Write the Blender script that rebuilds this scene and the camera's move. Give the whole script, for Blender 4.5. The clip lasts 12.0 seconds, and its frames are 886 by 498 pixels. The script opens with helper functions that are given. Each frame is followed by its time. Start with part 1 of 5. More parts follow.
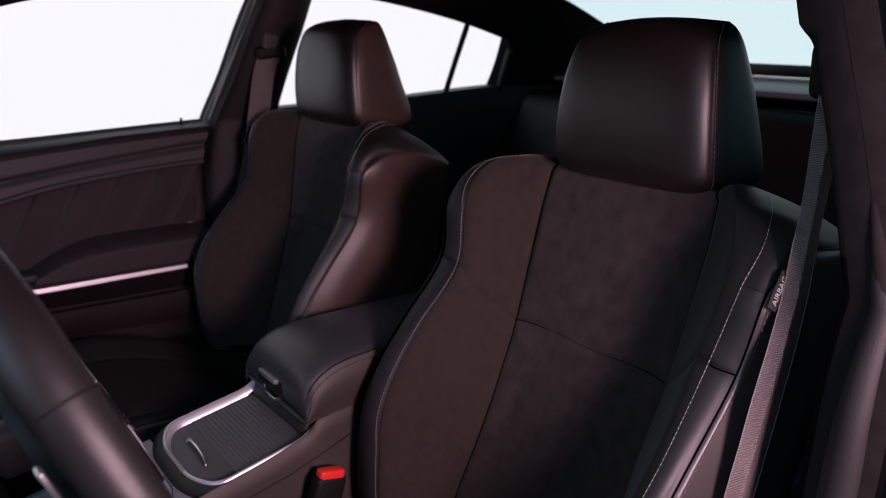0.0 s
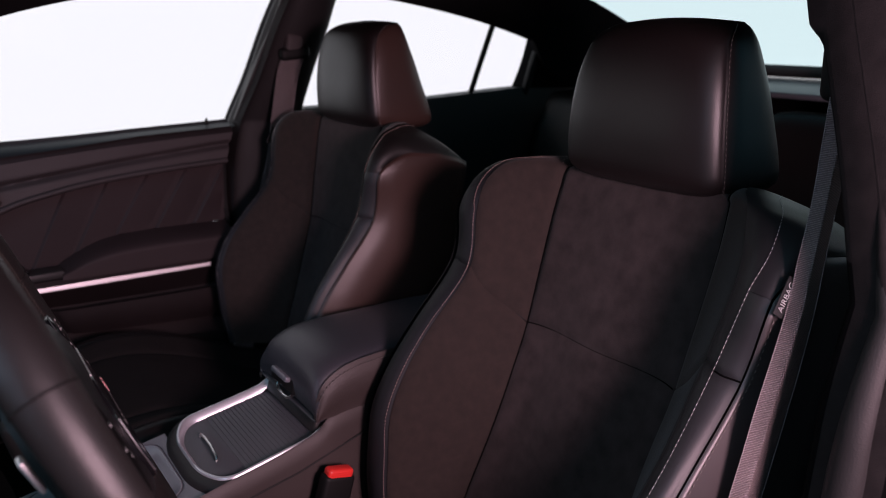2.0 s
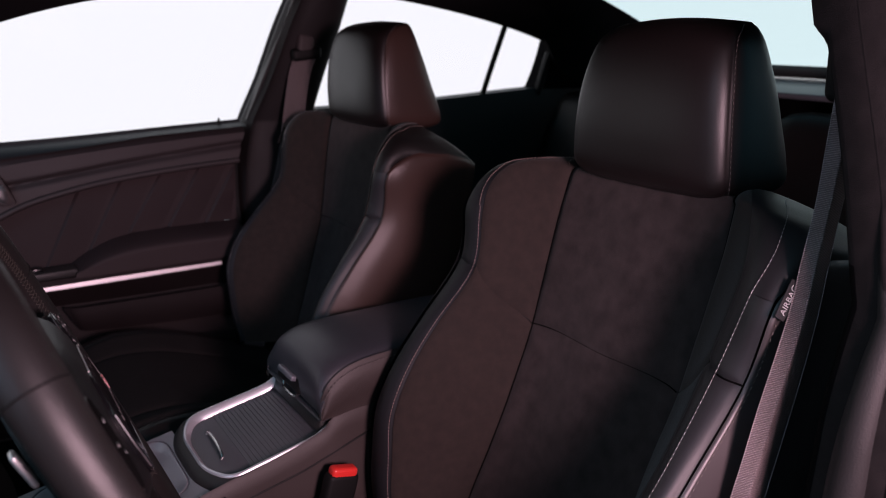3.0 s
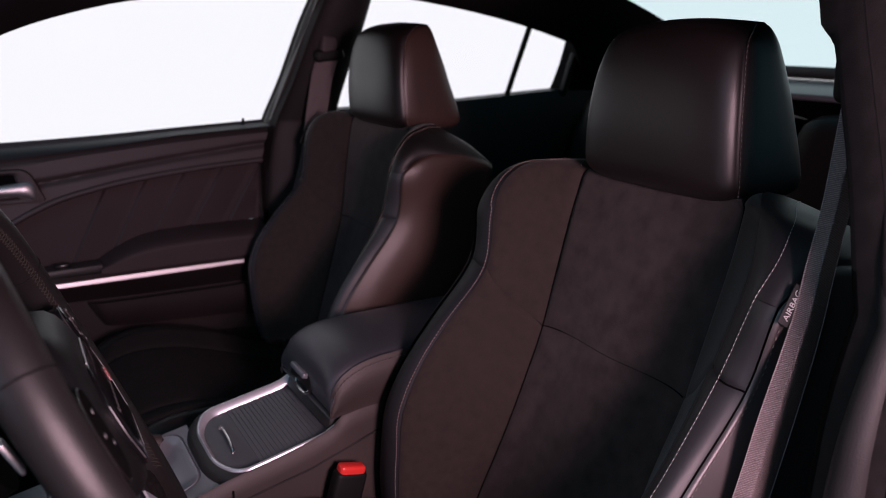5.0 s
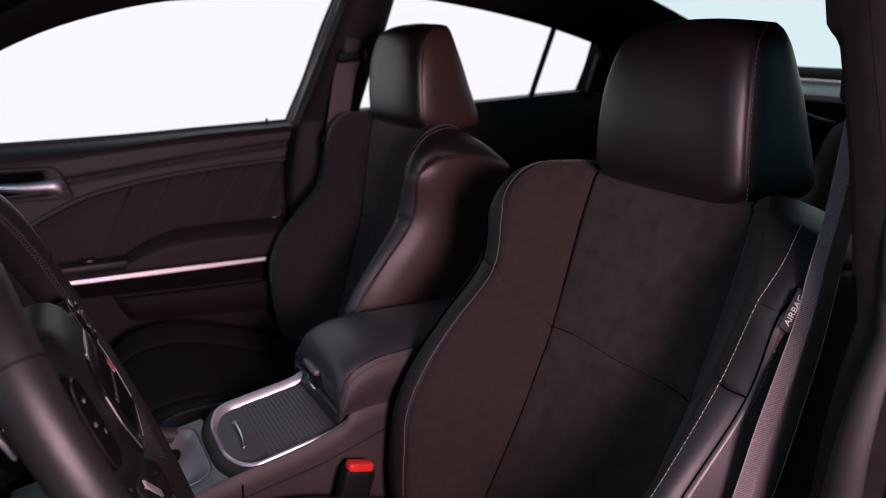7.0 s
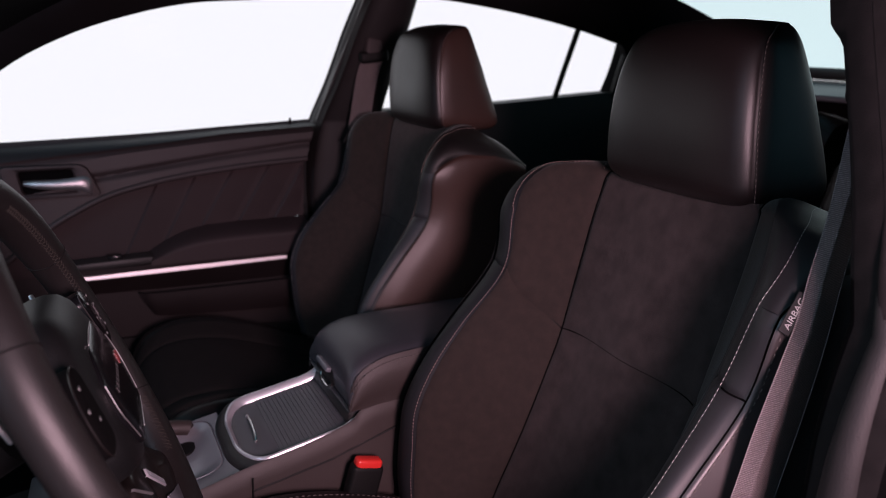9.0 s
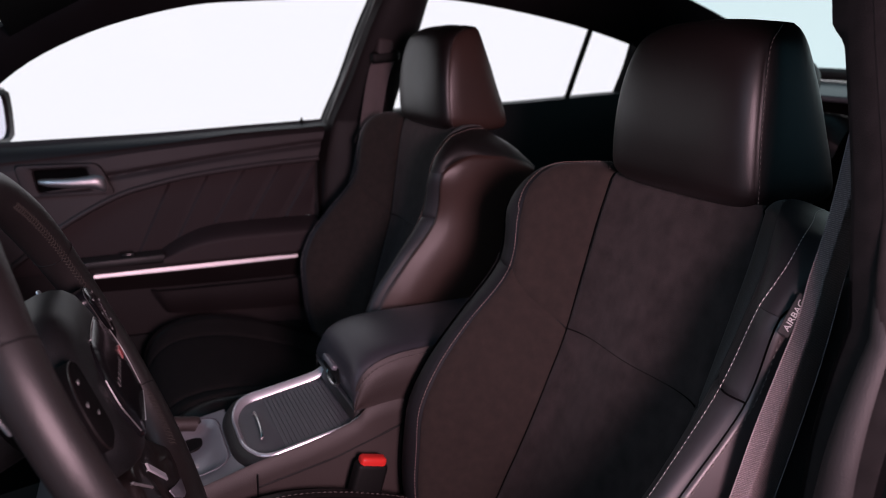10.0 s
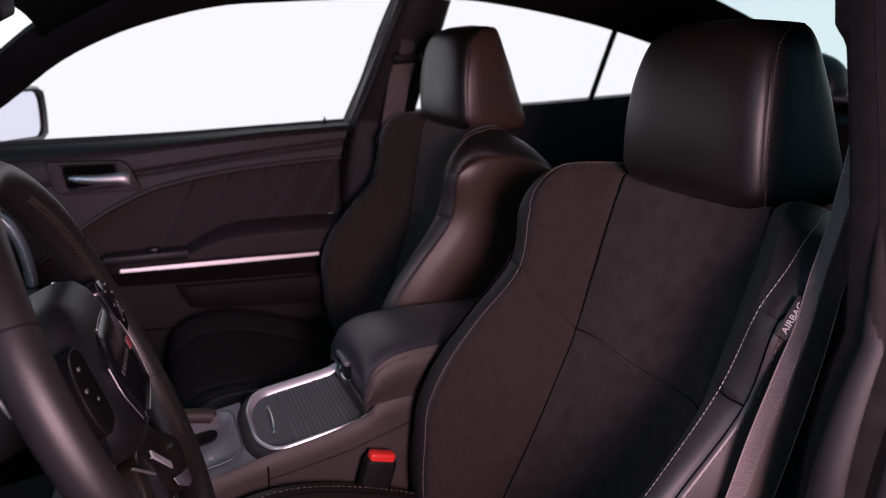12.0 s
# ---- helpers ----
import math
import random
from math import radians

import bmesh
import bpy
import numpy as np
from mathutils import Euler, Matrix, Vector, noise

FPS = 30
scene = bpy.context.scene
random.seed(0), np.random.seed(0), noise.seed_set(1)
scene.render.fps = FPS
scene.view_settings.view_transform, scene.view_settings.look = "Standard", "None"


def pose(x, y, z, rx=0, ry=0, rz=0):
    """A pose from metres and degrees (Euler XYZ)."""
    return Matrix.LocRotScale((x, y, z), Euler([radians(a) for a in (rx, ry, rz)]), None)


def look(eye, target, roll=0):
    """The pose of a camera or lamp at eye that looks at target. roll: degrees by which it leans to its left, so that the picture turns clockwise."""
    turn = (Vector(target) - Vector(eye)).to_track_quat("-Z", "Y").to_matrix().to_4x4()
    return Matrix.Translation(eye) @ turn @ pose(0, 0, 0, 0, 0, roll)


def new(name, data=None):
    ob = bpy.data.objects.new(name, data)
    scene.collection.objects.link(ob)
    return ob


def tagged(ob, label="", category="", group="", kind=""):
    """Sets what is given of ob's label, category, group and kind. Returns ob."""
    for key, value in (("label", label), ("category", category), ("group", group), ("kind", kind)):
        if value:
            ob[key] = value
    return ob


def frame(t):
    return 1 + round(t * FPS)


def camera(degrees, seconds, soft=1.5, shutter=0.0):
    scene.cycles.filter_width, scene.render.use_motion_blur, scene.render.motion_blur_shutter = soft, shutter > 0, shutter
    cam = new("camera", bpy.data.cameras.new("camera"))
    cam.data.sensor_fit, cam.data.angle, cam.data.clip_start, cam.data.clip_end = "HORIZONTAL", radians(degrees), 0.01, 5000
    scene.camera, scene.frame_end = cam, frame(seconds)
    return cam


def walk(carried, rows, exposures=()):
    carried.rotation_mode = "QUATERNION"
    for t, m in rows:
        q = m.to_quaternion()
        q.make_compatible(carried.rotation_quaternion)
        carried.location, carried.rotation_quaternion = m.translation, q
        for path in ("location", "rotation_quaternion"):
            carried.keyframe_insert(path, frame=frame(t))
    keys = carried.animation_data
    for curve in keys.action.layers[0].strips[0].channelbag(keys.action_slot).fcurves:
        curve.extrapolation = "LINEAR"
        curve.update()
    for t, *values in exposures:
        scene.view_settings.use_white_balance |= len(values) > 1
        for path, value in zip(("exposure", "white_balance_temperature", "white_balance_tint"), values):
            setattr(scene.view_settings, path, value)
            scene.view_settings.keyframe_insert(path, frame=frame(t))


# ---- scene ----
cam = camera(62.5, 12.0, soft=0.72)
PATH = [
    (0, (-0.0236, -0.9772, 1.1902), (1.1986, 0.5126, 0.6545), 2.20),
    (1.5, (-0.0032, -0.9916, 1.1902), (1.1643, 0.5415, 0.6554), 2.20),
    (3, (0.0170, -1.0061, 1.1902), (1.1290, 0.5680, 0.6561), 2.20),
    (4.5, (0.0370, -1.0207, 1.1903), (1.0927, 0.5919, 0.6567), 2.21),
    (6, (0.0568, -1.0355, 1.1903), (1.0555, 0.6133, 0.6571), 2.23),
    (7.5, (0.0763, -1.0504, 1.1903), (1.0172, 0.6323, 0.6573), 2.26),
    (9, (0.0956, -1.0655, 1.1903), (0.9779, 0.6487, 0.6573), 2.29),
    (10.5, (0.1147, -1.0807, 1.1903), (0.9376, 0.6627, 0.6571), 2.33),
    (12, (0.1336, -1.0961, 1.1903), (0.8963, 0.6741, 0.6567), 2.38),
]
walk(cam, [(t, look(eye, target, roll)) for t, eye, target, roll in PATH])
cam.data.dof.use_dof = True
cam.data.dof.focus_distance = 0.80
cam.data.dof.aperture_fstop = 5.6

# ---- light ----
world = bpy.data.worlds.new("studio")
scene.world = world
world.use_nodes = True
bg = world.node_tree.nodes["Background"]
bg.inputs["Color"].default_value = (0.32, 0.78, 1.0, 1)
bg.inputs["Strength"].default_value = 0.20


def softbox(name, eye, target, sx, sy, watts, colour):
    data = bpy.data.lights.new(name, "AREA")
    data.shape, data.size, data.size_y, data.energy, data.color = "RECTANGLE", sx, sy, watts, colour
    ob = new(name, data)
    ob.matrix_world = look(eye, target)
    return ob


softbox("key_softbox", (0.30, -1.42, 1.20), (0.66, -0.2, 0.85), 0.22, 0.24, 19.5, (1.0, 0.635, 0.745))
softbox("front_fill", (-1.7, -1.0, 1.80), (0.6, -0.35, 0.85), 1.4, 1.0, 16.0, (0.58, 0.74, 1.0))   # added unseen fill lamp, cool, from ahead through the windscreen

# ---- materials ----


def material(name, base, rough, metal=0.0, bump=0.0, scale=200.0, spots=0.0, spot_scale=6.0, sheen=0.0, specular=0.5, kind="noise", coat=0.0):
    """A surface with fine relief (bump, at scale per metre) and slow changes of tone and gloss (spots)."""
    mat = bpy.data.materials.new(name)
    mat.use_nodes = True
    nt = mat.node_tree
    p = nt.nodes["Principled BSDF"]
    p.inputs["Roughness"].default_value = rough
    p.inputs["Metallic"].default_value = metal
    p.inputs["Specular IOR Level"].default_value = specular
    p.inputs["Sheen Weight"].default_value = sheen
    p.inputs["Sheen Roughness"].default_value = 0.5
    p.inputs["Coat Weight"].default_value = coat
    p.inputs["Base Color"].default_value = (*base, 1)
    tex = nt.nodes.new("ShaderNodeTexCoord")
    if spots:
        slow = nt.nodes.new("ShaderNodeTexNoise")
        slow.inputs["Scale"].default_value = spot_scale
        slow.inputs["Detail"].default_value = 5
        nt.links.new(tex.outputs["Object"], slow.inputs["Vector"])
        ramp = nt.nodes.new("ShaderNodeMapRange")
        ramp.inputs["From Min"].default_value, ramp.inputs["From Max"].default_value = 0.3, 0.7
        ramp.inputs["To Min"].default_value, ramp.inputs["To Max"].default_value = 1 - spots, 1 + spots
        nt.links.new(slow.outputs["Fac"], ramp.inputs["Value"])
        mix = nt.nodes.new("ShaderNodeMix")
        mix.data_type, mix.blend_type = "RGBA", "MULTIPLY"
        mix.inputs["Factor"].default_value = 1
        mix.inputs["A"].default_value = (*base, 1)
        nt.links.new(ramp.outputs["Result"], mix.inputs["B"])
        nt.links.new(mix.outputs["Result"], p.inputs["Base Color"])
        gloss = nt.nodes.new("ShaderNodeMapRange")
        gloss.inputs["From Min"].default_value, gloss.inputs["From Max"].default_value = 0.3, 0.7
        gloss.inputs["To Min"].default_value, gloss.inputs["To Max"].default_value = rough - 0.05, rough + 0.05
        nt.links.new(slow.outputs["Fac"], gloss.inputs["Value"])
        nt.links.new(gloss.outputs["Result"], p.inputs["Roughness"])
    if bump:
        if kind == "grain":
            fine = nt.nodes.new("ShaderNodeTexVoronoi")
            fine.inputs["Scale"].default_value = scale
            out = fine.outputs["Distance"]
        elif kind == "weave":
            fine = nt.nodes.new("ShaderNodeTexWave")
            fine.wave_type, fine.bands_direction = "BANDS", "Z"
            fine.inputs["Scale"].default_value = scale
            fine.inputs["Distortion"].default_value = 0.6
            fine.inputs["Detail Scale"].default_value = 3
            out = fine.outputs["Fac"]
        else:
            fine = nt.nodes.new("ShaderNodeTexNoise")
            fine.inputs["Scale"].default_value = scale
            fine.inputs["Detail"].default_value = 4
            out = fine.outputs["Fac"]
        nt.links.new(tex.outputs["Object"], fine.inputs["Vector"])
        if kind == "weave":   # ribs of uneven threads, light and dark
            cross = nt.nodes.new("ShaderNodeTexNoise")
            cross.inputs["Scale"].default_value = scale * 5
            cross.inputs["Detail"].default_value = 2
            nt.links.new(tex.outputs["Object"], cross.inputs["Vector"])
            knit = nt.nodes.new("ShaderNodeMath")
            knit.operation = "MULTIPLY"
            nt.links.new(fine.outputs["Fac"], knit.inputs[0])
            nt.links.new(cross.outputs["Fac"], knit.inputs[1])
            tone = nt.nodes.new("ShaderNodeMapRange")
            tone.inputs["To Min"].default_value, tone.inputs["To Max"].default_value = 0.6, 2.4
            nt.links.new(knit.outputs[0], tone.inputs["Value"])
            dye = nt.nodes.new("ShaderNodeMix")
            dye.data_type, dye.blend_type = "RGBA", "MULTIPLY"
            dye.inputs["Factor"].default_value = 1
            nt.links.new(p.inputs["Base Color"].links[0].from_socket, dye.inputs["A"])
            nt.links.new(tone.outputs["Result"], dye.inputs["B"])
            nt.links.new(dye.outputs["Result"], p.inputs["Base Color"])
        b = nt.nodes.new("ShaderNodeBump")
        b.inputs["Strength"].default_value = bump
        b.inputs["Distance"].default_value = 0.0006
        nt.links.new(out, b.inputs["Height"])
        nt.links.new(b.outputs["Normal"], p.inputs["Normal"])
    return mat


def glass(name, tint, gloss):
    mat = bpy.data.materials.new(name)
    mat.use_nodes = True
    nt = mat.node_tree
    nt.nodes.clear()
    out = nt.nodes.new("ShaderNodeOutputMaterial")
    clear = nt.nodes.new("ShaderNodeBsdfTransparent")
    clear.inputs["Color"].default_value = (*tint, 1)
    shine = nt.nodes.new("ShaderNodeBsdfGlossy")
    shine.inputs["Roughness"].default_value = 0.02
    facing = nt.nodes.new("ShaderNodeLayerWeight")
    facing.inputs["Blend"].default_value = 0.5
    steep = nt.nodes.new("ShaderNodeMath")
    steep.operation, steep.inputs[1].default_value = "POWER", 5
    nt.links.new(facing.outputs["Facing"], steep.inputs[0])
    fres = nt.nodes.new("ShaderNodeMath")
    fres.operation, fres.inputs[1].default_value, fres.inputs[2].default_value = "MULTIPLY_ADD", gloss, 0.02
    nt.links.new(steep.outputs[0], fres.inputs[0])
    mix = nt.nodes.new("ShaderNodeMixShader")
    nt.links.new(fres.outputs[0], mix.inputs[0])
    nt.links.new(clear.outputs[0], mix.inputs[1])
    nt.links.new(shine.outputs[0], mix.inputs[2])
    nt.links.new(mix.outputs[0], out.inputs[0])
    return mat


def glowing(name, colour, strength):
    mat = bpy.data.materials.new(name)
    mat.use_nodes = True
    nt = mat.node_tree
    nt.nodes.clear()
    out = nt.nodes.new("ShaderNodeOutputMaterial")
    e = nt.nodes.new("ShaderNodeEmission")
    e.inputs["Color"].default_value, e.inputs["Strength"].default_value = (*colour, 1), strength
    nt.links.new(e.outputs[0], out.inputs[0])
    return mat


# one black seat leather in lit and shaded copies: light put into the colour
SHADED_LEATHER = material("shaded_leather", (0.0125, 0.0125, 0.0148), 0.6, bump=0.14, scale=1500, kind="grain", spots=0.14, specular=0.3)
BORDER_PANEL = material("grey_black_leather", (0.0180, 0.0175, 0.0195), 0.5, bump=0.14, scale=1500, kind="grain", spots=0.14, specular=0.5)
LIT_SIDE_LEATHER = material("lit_side_leather", (0.040, 0.034, 0.035), 0.40, bump=0.14, scale=1500, kind="grain", spots=0.14, specular=0.7)
SHADED_SHOULDER = material("shaded_shoulder_leather", (0.0085, 0.0070, 0.0070), 0.55, bump=0.14, scale=1500, kind="grain", spots=0.14, specular=0.4)
LIT_LEATHER = material("lit_leather", (0.043, 0.0240, 0.0200), 0.36, bump=0.14, scale=1500, kind="grain", spots=0.14, specular=0.36)
LEATHER = material("black_leather", (0.0085, 0.0059, 0.0060), 0.42, bump=0.14, scale=1500, kind="grain", spots=0.14, specular=0.54)
SUEDE = material("dark_suede", (0.0266, 0.0195, 0.0171), 0.9, bump=0.5, scale=1400, spots=0.18, spot_scale=70, sheen=0.10, specular=0.2)
SUEDE_INSERT = material("mottled_suede", (0.0312, 0.0242, 0.0241), 0.92, bump=0.6, scale=1100, spots=0.32, spot_scale=45, sheen=0.10, specular=0.2)
PLASTIC = material("soft_black_plastic", (0.022, 0.020, 0.020), 0.5, bump=0.3, scale=700, kind="grain", spots=0.1)
TRIM = material("grained_trim", (0.0290, 0.0215, 0.0222), 0.62, bump=0.4, scale=600, kind="grain", spots=0.15)
# the seats' suede made darker: the cushions' shade put into the colour
SHADED_SUEDE = material("shaded_suede", (0.0130, 0.0105, 0.0102), 0.92, bump=0.5, scale=1200, spots=0.2, spot_scale=50, specular=0.2)
RIM_LEATHER = material("wheel_leather", (0.0112, 0.0094, 0.0093), 0.42, bump=0.25, scale=1300, kind="grain", spots=0.2, specular=0.55)
LID_LEATHER = material("lid_leather", (0.043, 0.0435, 0.0520), 0.40, bump=0.15, scale=1400, kind="grain", spots=0.12)
# near-black without sheen, for shade put into colour and for seams
DEEP_BLACK = material("deep_black", (0.0032, 0.003, 0.0032), 1.0, bump=0.5, scale=900, specular=0.05)
PILLAR = material("woven_pillar_trim", (0.0125, 0.0105, 0.0106), 0.85, bump=0.6, scale=900, spots=0.3, spot_scale=60, specular=0.15)
PLAIN_PILLAR = material("smooth_pillar_trim", (0.0125, 0.0105, 0.0110), 0.6, bump=0.3, scale=800, kind="grain", spots=0.15, specular=0.3)
CONSOLE = material("console_skin", (0.0395, 0.0290, 0.0272), 0.55, bump=0.4, scale=700, kind="grain", spots=0.15)
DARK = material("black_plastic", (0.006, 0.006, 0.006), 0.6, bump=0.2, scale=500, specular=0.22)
SPOKE = material("satin_spoke_paint", (0.012, 0.0095, 0.0090), 0.3, specular=0.45)
COVER = material("airbag_skin", (0.0052, 0.0054, 0.0058), 0.48, bump=0.3, scale=700, kind="grain", spots=0.1, specular=0.4)
POCKET = material("pocket_skin", (0.0175, 0.0122, 0.0125), 0.6, bump=0.35, scale=800, kind="grain", spots=0.15, specular=0.25)
DOOR_LEATHER = material("door_leather", (0.0315, 0.0215, 0.0225), 0.6, bump=0.35, scale=800, kind="grain", spots=0.15, specular=0.25)
CLOTH = material("headliner_cloth", (0.0085, 0.0078, 0.0086), 0.95, bump=0.6, scale=900, spots=0.2, specular=0.08)
CARPET = material("black_carpet", (0.007, 0.0065, 0.0068), 1.0, bump=1.0, scale=700, spots=0.3, specular=0.05)
ROLLER = material("satin_plastic", (0.066, 0.066, 0.076), 0.42, bump=0.1, scale=700)
GLOSSY = material("piano_black", (0.006, 0.006, 0.007), 0.2, specular=0.4)
BEZEL = material("satin_silver_paint", (0.74, 0.74, 0.78), 0.33, metal=0.6, bump=0.05, scale=900)
LEVER = material("satin_lever", (0.72, 0.70, 0.71), 0.48, metal=1.0, bump=0.05, scale=900)
CHROME = material("satin_chrome", (0.80, 0.79, 0.79), 0.27, metal=1.0, bump=0.05, scale=900)
SILVER = material("brushed_silver", (0.36, 0.365, 0.40), 0.34, metal=0.55, bump=0.15, scale=900, spots=0.08)
GUNMETAL = material("gunmetal_paint", (0.17, 0.172, 0.195), 0.38, metal=0.3, bump=0.1, scale=900, spots=0.1)
RED = material("red_plastic", (0.75, 0.035, 0.03), 0.35, bump=0.1, scale=400)
STITCH_OLIVE = material("olive_thread", (0.024, 0.020, 0.016), 0.8, bump=0.3, scale=2000)
DULL_MARK = material("dull_grey_mark", (0.035, 0.033, 0.033), 0.6)
MARK = material("grey_mark", (0.13, 0.135, 0.135), 0.7)
BROWN_THREAD = material("brown_thread", (0.29, 0.21, 0.19), 0.8, bump=0.3, scale=2000)
DEEP_RED = material("deep_red_enamel", (0.15, 0.008, 0.008), 0.3)
BELT = material("belt_webbing", (0.255, 0.210, 0.214), 0.75, bump=0.8, scale=200, kind="weave", spots=0.1)
THREAD = material("grey_thread", (0.40, 0.385, 0.38), 0.8, bump=0.3, scale=2000)
DARK_THREAD = material("dark_thread", (0.10, 0.085, 0.08), 0.8, bump=0.3, scale=2000)
LABEL = material("label_cloth", (0.012, 0.0125, 0.013), 0.8, bump=0.3, scale=1500)
PRINT = material("pale_print", (0.42, 0.42, 0.42), 0.7)
RUBBER = material("rubber_seal", (0.014, 0.013, 0.014), 0.55, bump=0.2, scale=500)
SEAL_SKIN = material("grained_seal_cover", (0.0082, 0.0070, 0.0072), 0.65, bump=0.3, scale=700, kind="grain", spots=0.12)
BODY = material("dark_body_paint", (0.02, 0.014, 0.014), 0.3, coat=0.6)
MIRROR = material("mirror_glass", (0.80, 0.80, 0.90), 0.02, metal=1.0)
CLEAR = glass("clear_glass", (0.985, 0.985, 1.0), 0.5)
TEAL = glass("teal_tinted_glass", (0.735, 0.915, 0.915), 0.4)
# the wall's brightness is its own glow, no lamp shines on it
WHITE_WALL = glowing("glowing_white_wall", (0.962, 0.952, 1.0), 1.06)
FLOOR_PAINT = material("studio_floor_paint", (0.5, 0.5, 0.5), 0.5, bump=0.1, scale=50, spots=0.08, spot_scale=1)

# ---- helpers ----


def part(name, bm, mat, parent=None, label="", sharp=38):
    """Links a bmesh as one mesh object under a thing or a part."""
    bmesh.ops.recalc_face_normals(bm, faces=bm.faces[:])
    me = bpy.data.meshes.new(name)
    bm.to_mesh(me)
    bm.free()
    me.materials.append(mat)
    for poly in me.polygons:
        poly.use_smooth = True
    me.set_sharp_from_angle(angle=radians(sharp))
    ob = new(name, me)
    if parent:
        ob.parent = parent
    if label:
        ob["label"] = label
    if "stitching" in name:
        ob["kind"] = "stuff"
    return ob


def thing(name, label, category, group="", kind="", at=None):
    ob = new(name)
    ob.empty_display_size = 0.05
    if at:
        ob.matrix_world = at
    return tagged(ob, label, category, group, kind)


def grid(bm, pts, close=False, cap=False):
    """Faces over rows of points; close joins the ends of each row."""
    rows = [[bm.verts.new(p) for p in row] for row in pts]
    n = len(rows[0])
    for a, b in zip(rows, rows[1:]):
        for i in range(n if close else n - 1):
            j = (i + 1) % n
            bm.faces.new((a[i], a[j], b[j], b[i]))
    if cap:
        bm.faces.new(rows[0])
        bm.faces.new(rows[-1])
    return rows


def spline(keys, t):
    """Catmull-Rom through rows of numbers; t from 0 to len - 1."""
    keys = np.asarray(keys, float)
    n = len(keys)
    i = int(min(max(math.floor(t), 0), n - 2))
    f = t - i
    p1, p2 = keys[i], keys[i + 1]
    p0 = keys[i - 1] if i > 0 else 2 * p1 - p2
    p3 = keys[i + 2] if i + 2 < n else 2 * p2 - p1
    return 0.5 * (2 * p1 + (p2 - p0) * f + (2 * p0 - 5 * p1 + 4 * p2 - p3) * f * f + (3 * p1 - p0 - 3 * p2 + p3) * f ** 3)


def smooth_line(keys, n):
    return [spline(keys, k * (len(keys) - 1) / (n - 1)) for k in range(n)]


def tube(bm, line, radius, sides=10, cap=True, squash=1.0):
    """A tube along a line of points; radius may be a list."""
    line = [Vector(p) for p in line]
    rings = []
    for i, p in enumerate(line):
        d = (line[min(i + 1, len(line) - 1)] - line[max(i - 1, 0)]).normalized()
        side = d.cross(Vector((0, 0, 1)))
        if side.length < 1e-3:
            side = d.cross(Vector((0, 1, 0)))
        side.normalize()
        up = side.cross(d)
        r = radius[i] if isinstance(radius, (list, tuple)) else radius
        rings.append([p + side * r * math.cos(a) + up * r * squash * math.sin(a) for a in [2 * math.pi * k / sides for k in range(sides)]])
    grid(bm, rings, close=True, cap=cap)


def block(bm, size, m=Matrix(), bevel=0.003, segments=2):
    made = bmesh.ops.create_cube(bm, size=1, matrix=m @ Matrix.Diagonal((*size, 1)))
    if bevel:
        edges = list({e for v in made["verts"] for e in v.link_edges})
        bmesh.ops.bevel(bm, geom=edges, offset=bevel, segments=segments, affect="EDGES", profile=0.5)


def slab(bm, outline, thick, across, bevel=0.0, segments=2):
    """A plate: an outline of 3D points, made thick along the vector across."""
    a = [bm.verts.new(p) for p in outline]
    off = Vector(across).normalized() * thick
    b = [bm.verts.new(Vector(p) + off) for p in outline]
    bm.faces.new(a)
    bm.faces.new(b[::-1])
    n = len(a)
    sides = [bm.faces.new((a[i], b[i], b[(i + 1) % n], a[(i + 1) % n])) for i in range(n)]
    if bevel:
        rim = [e for v in a for e in v.link_edges if e.other_vert(v) in a]
        bmesh.ops.bevel(bm, geom=list(set(rim)), offset=bevel, segments=segments, affect="EDGES", profile=0.5)
    return sides


def sheet(bm, upper, lower, n, thick, across, rows=8, bulge=0.0):
    """A plate between two lines of points, with thickness and an outward bulge."""
    up, lo = smooth_line(upper, n), smooth_line(lower, n)
    across = np.array(across, float)
    across /= np.linalg.norm(across)
    front = [[up[i] + (lo[i] - up[i]) * k / rows - across * bulge * math.sin(math.pi * k / rows) for i in range(n)] for k in range(rows + 1)]
    back = [[p + across * thick for p in row] for row in front]
    grid(bm, front)
    grid(bm, back)
    for a, b in ((front[0], back[0]), (front[-1], back[-1])):
        grid(bm, [a, b])
    for i in (0, -1):
        grid(bm, [[r[i] for r in front], [r[i] for r in back]])
    bmesh.ops.remove_doubles(bm, verts=bm.verts[:], dist=1e-6)


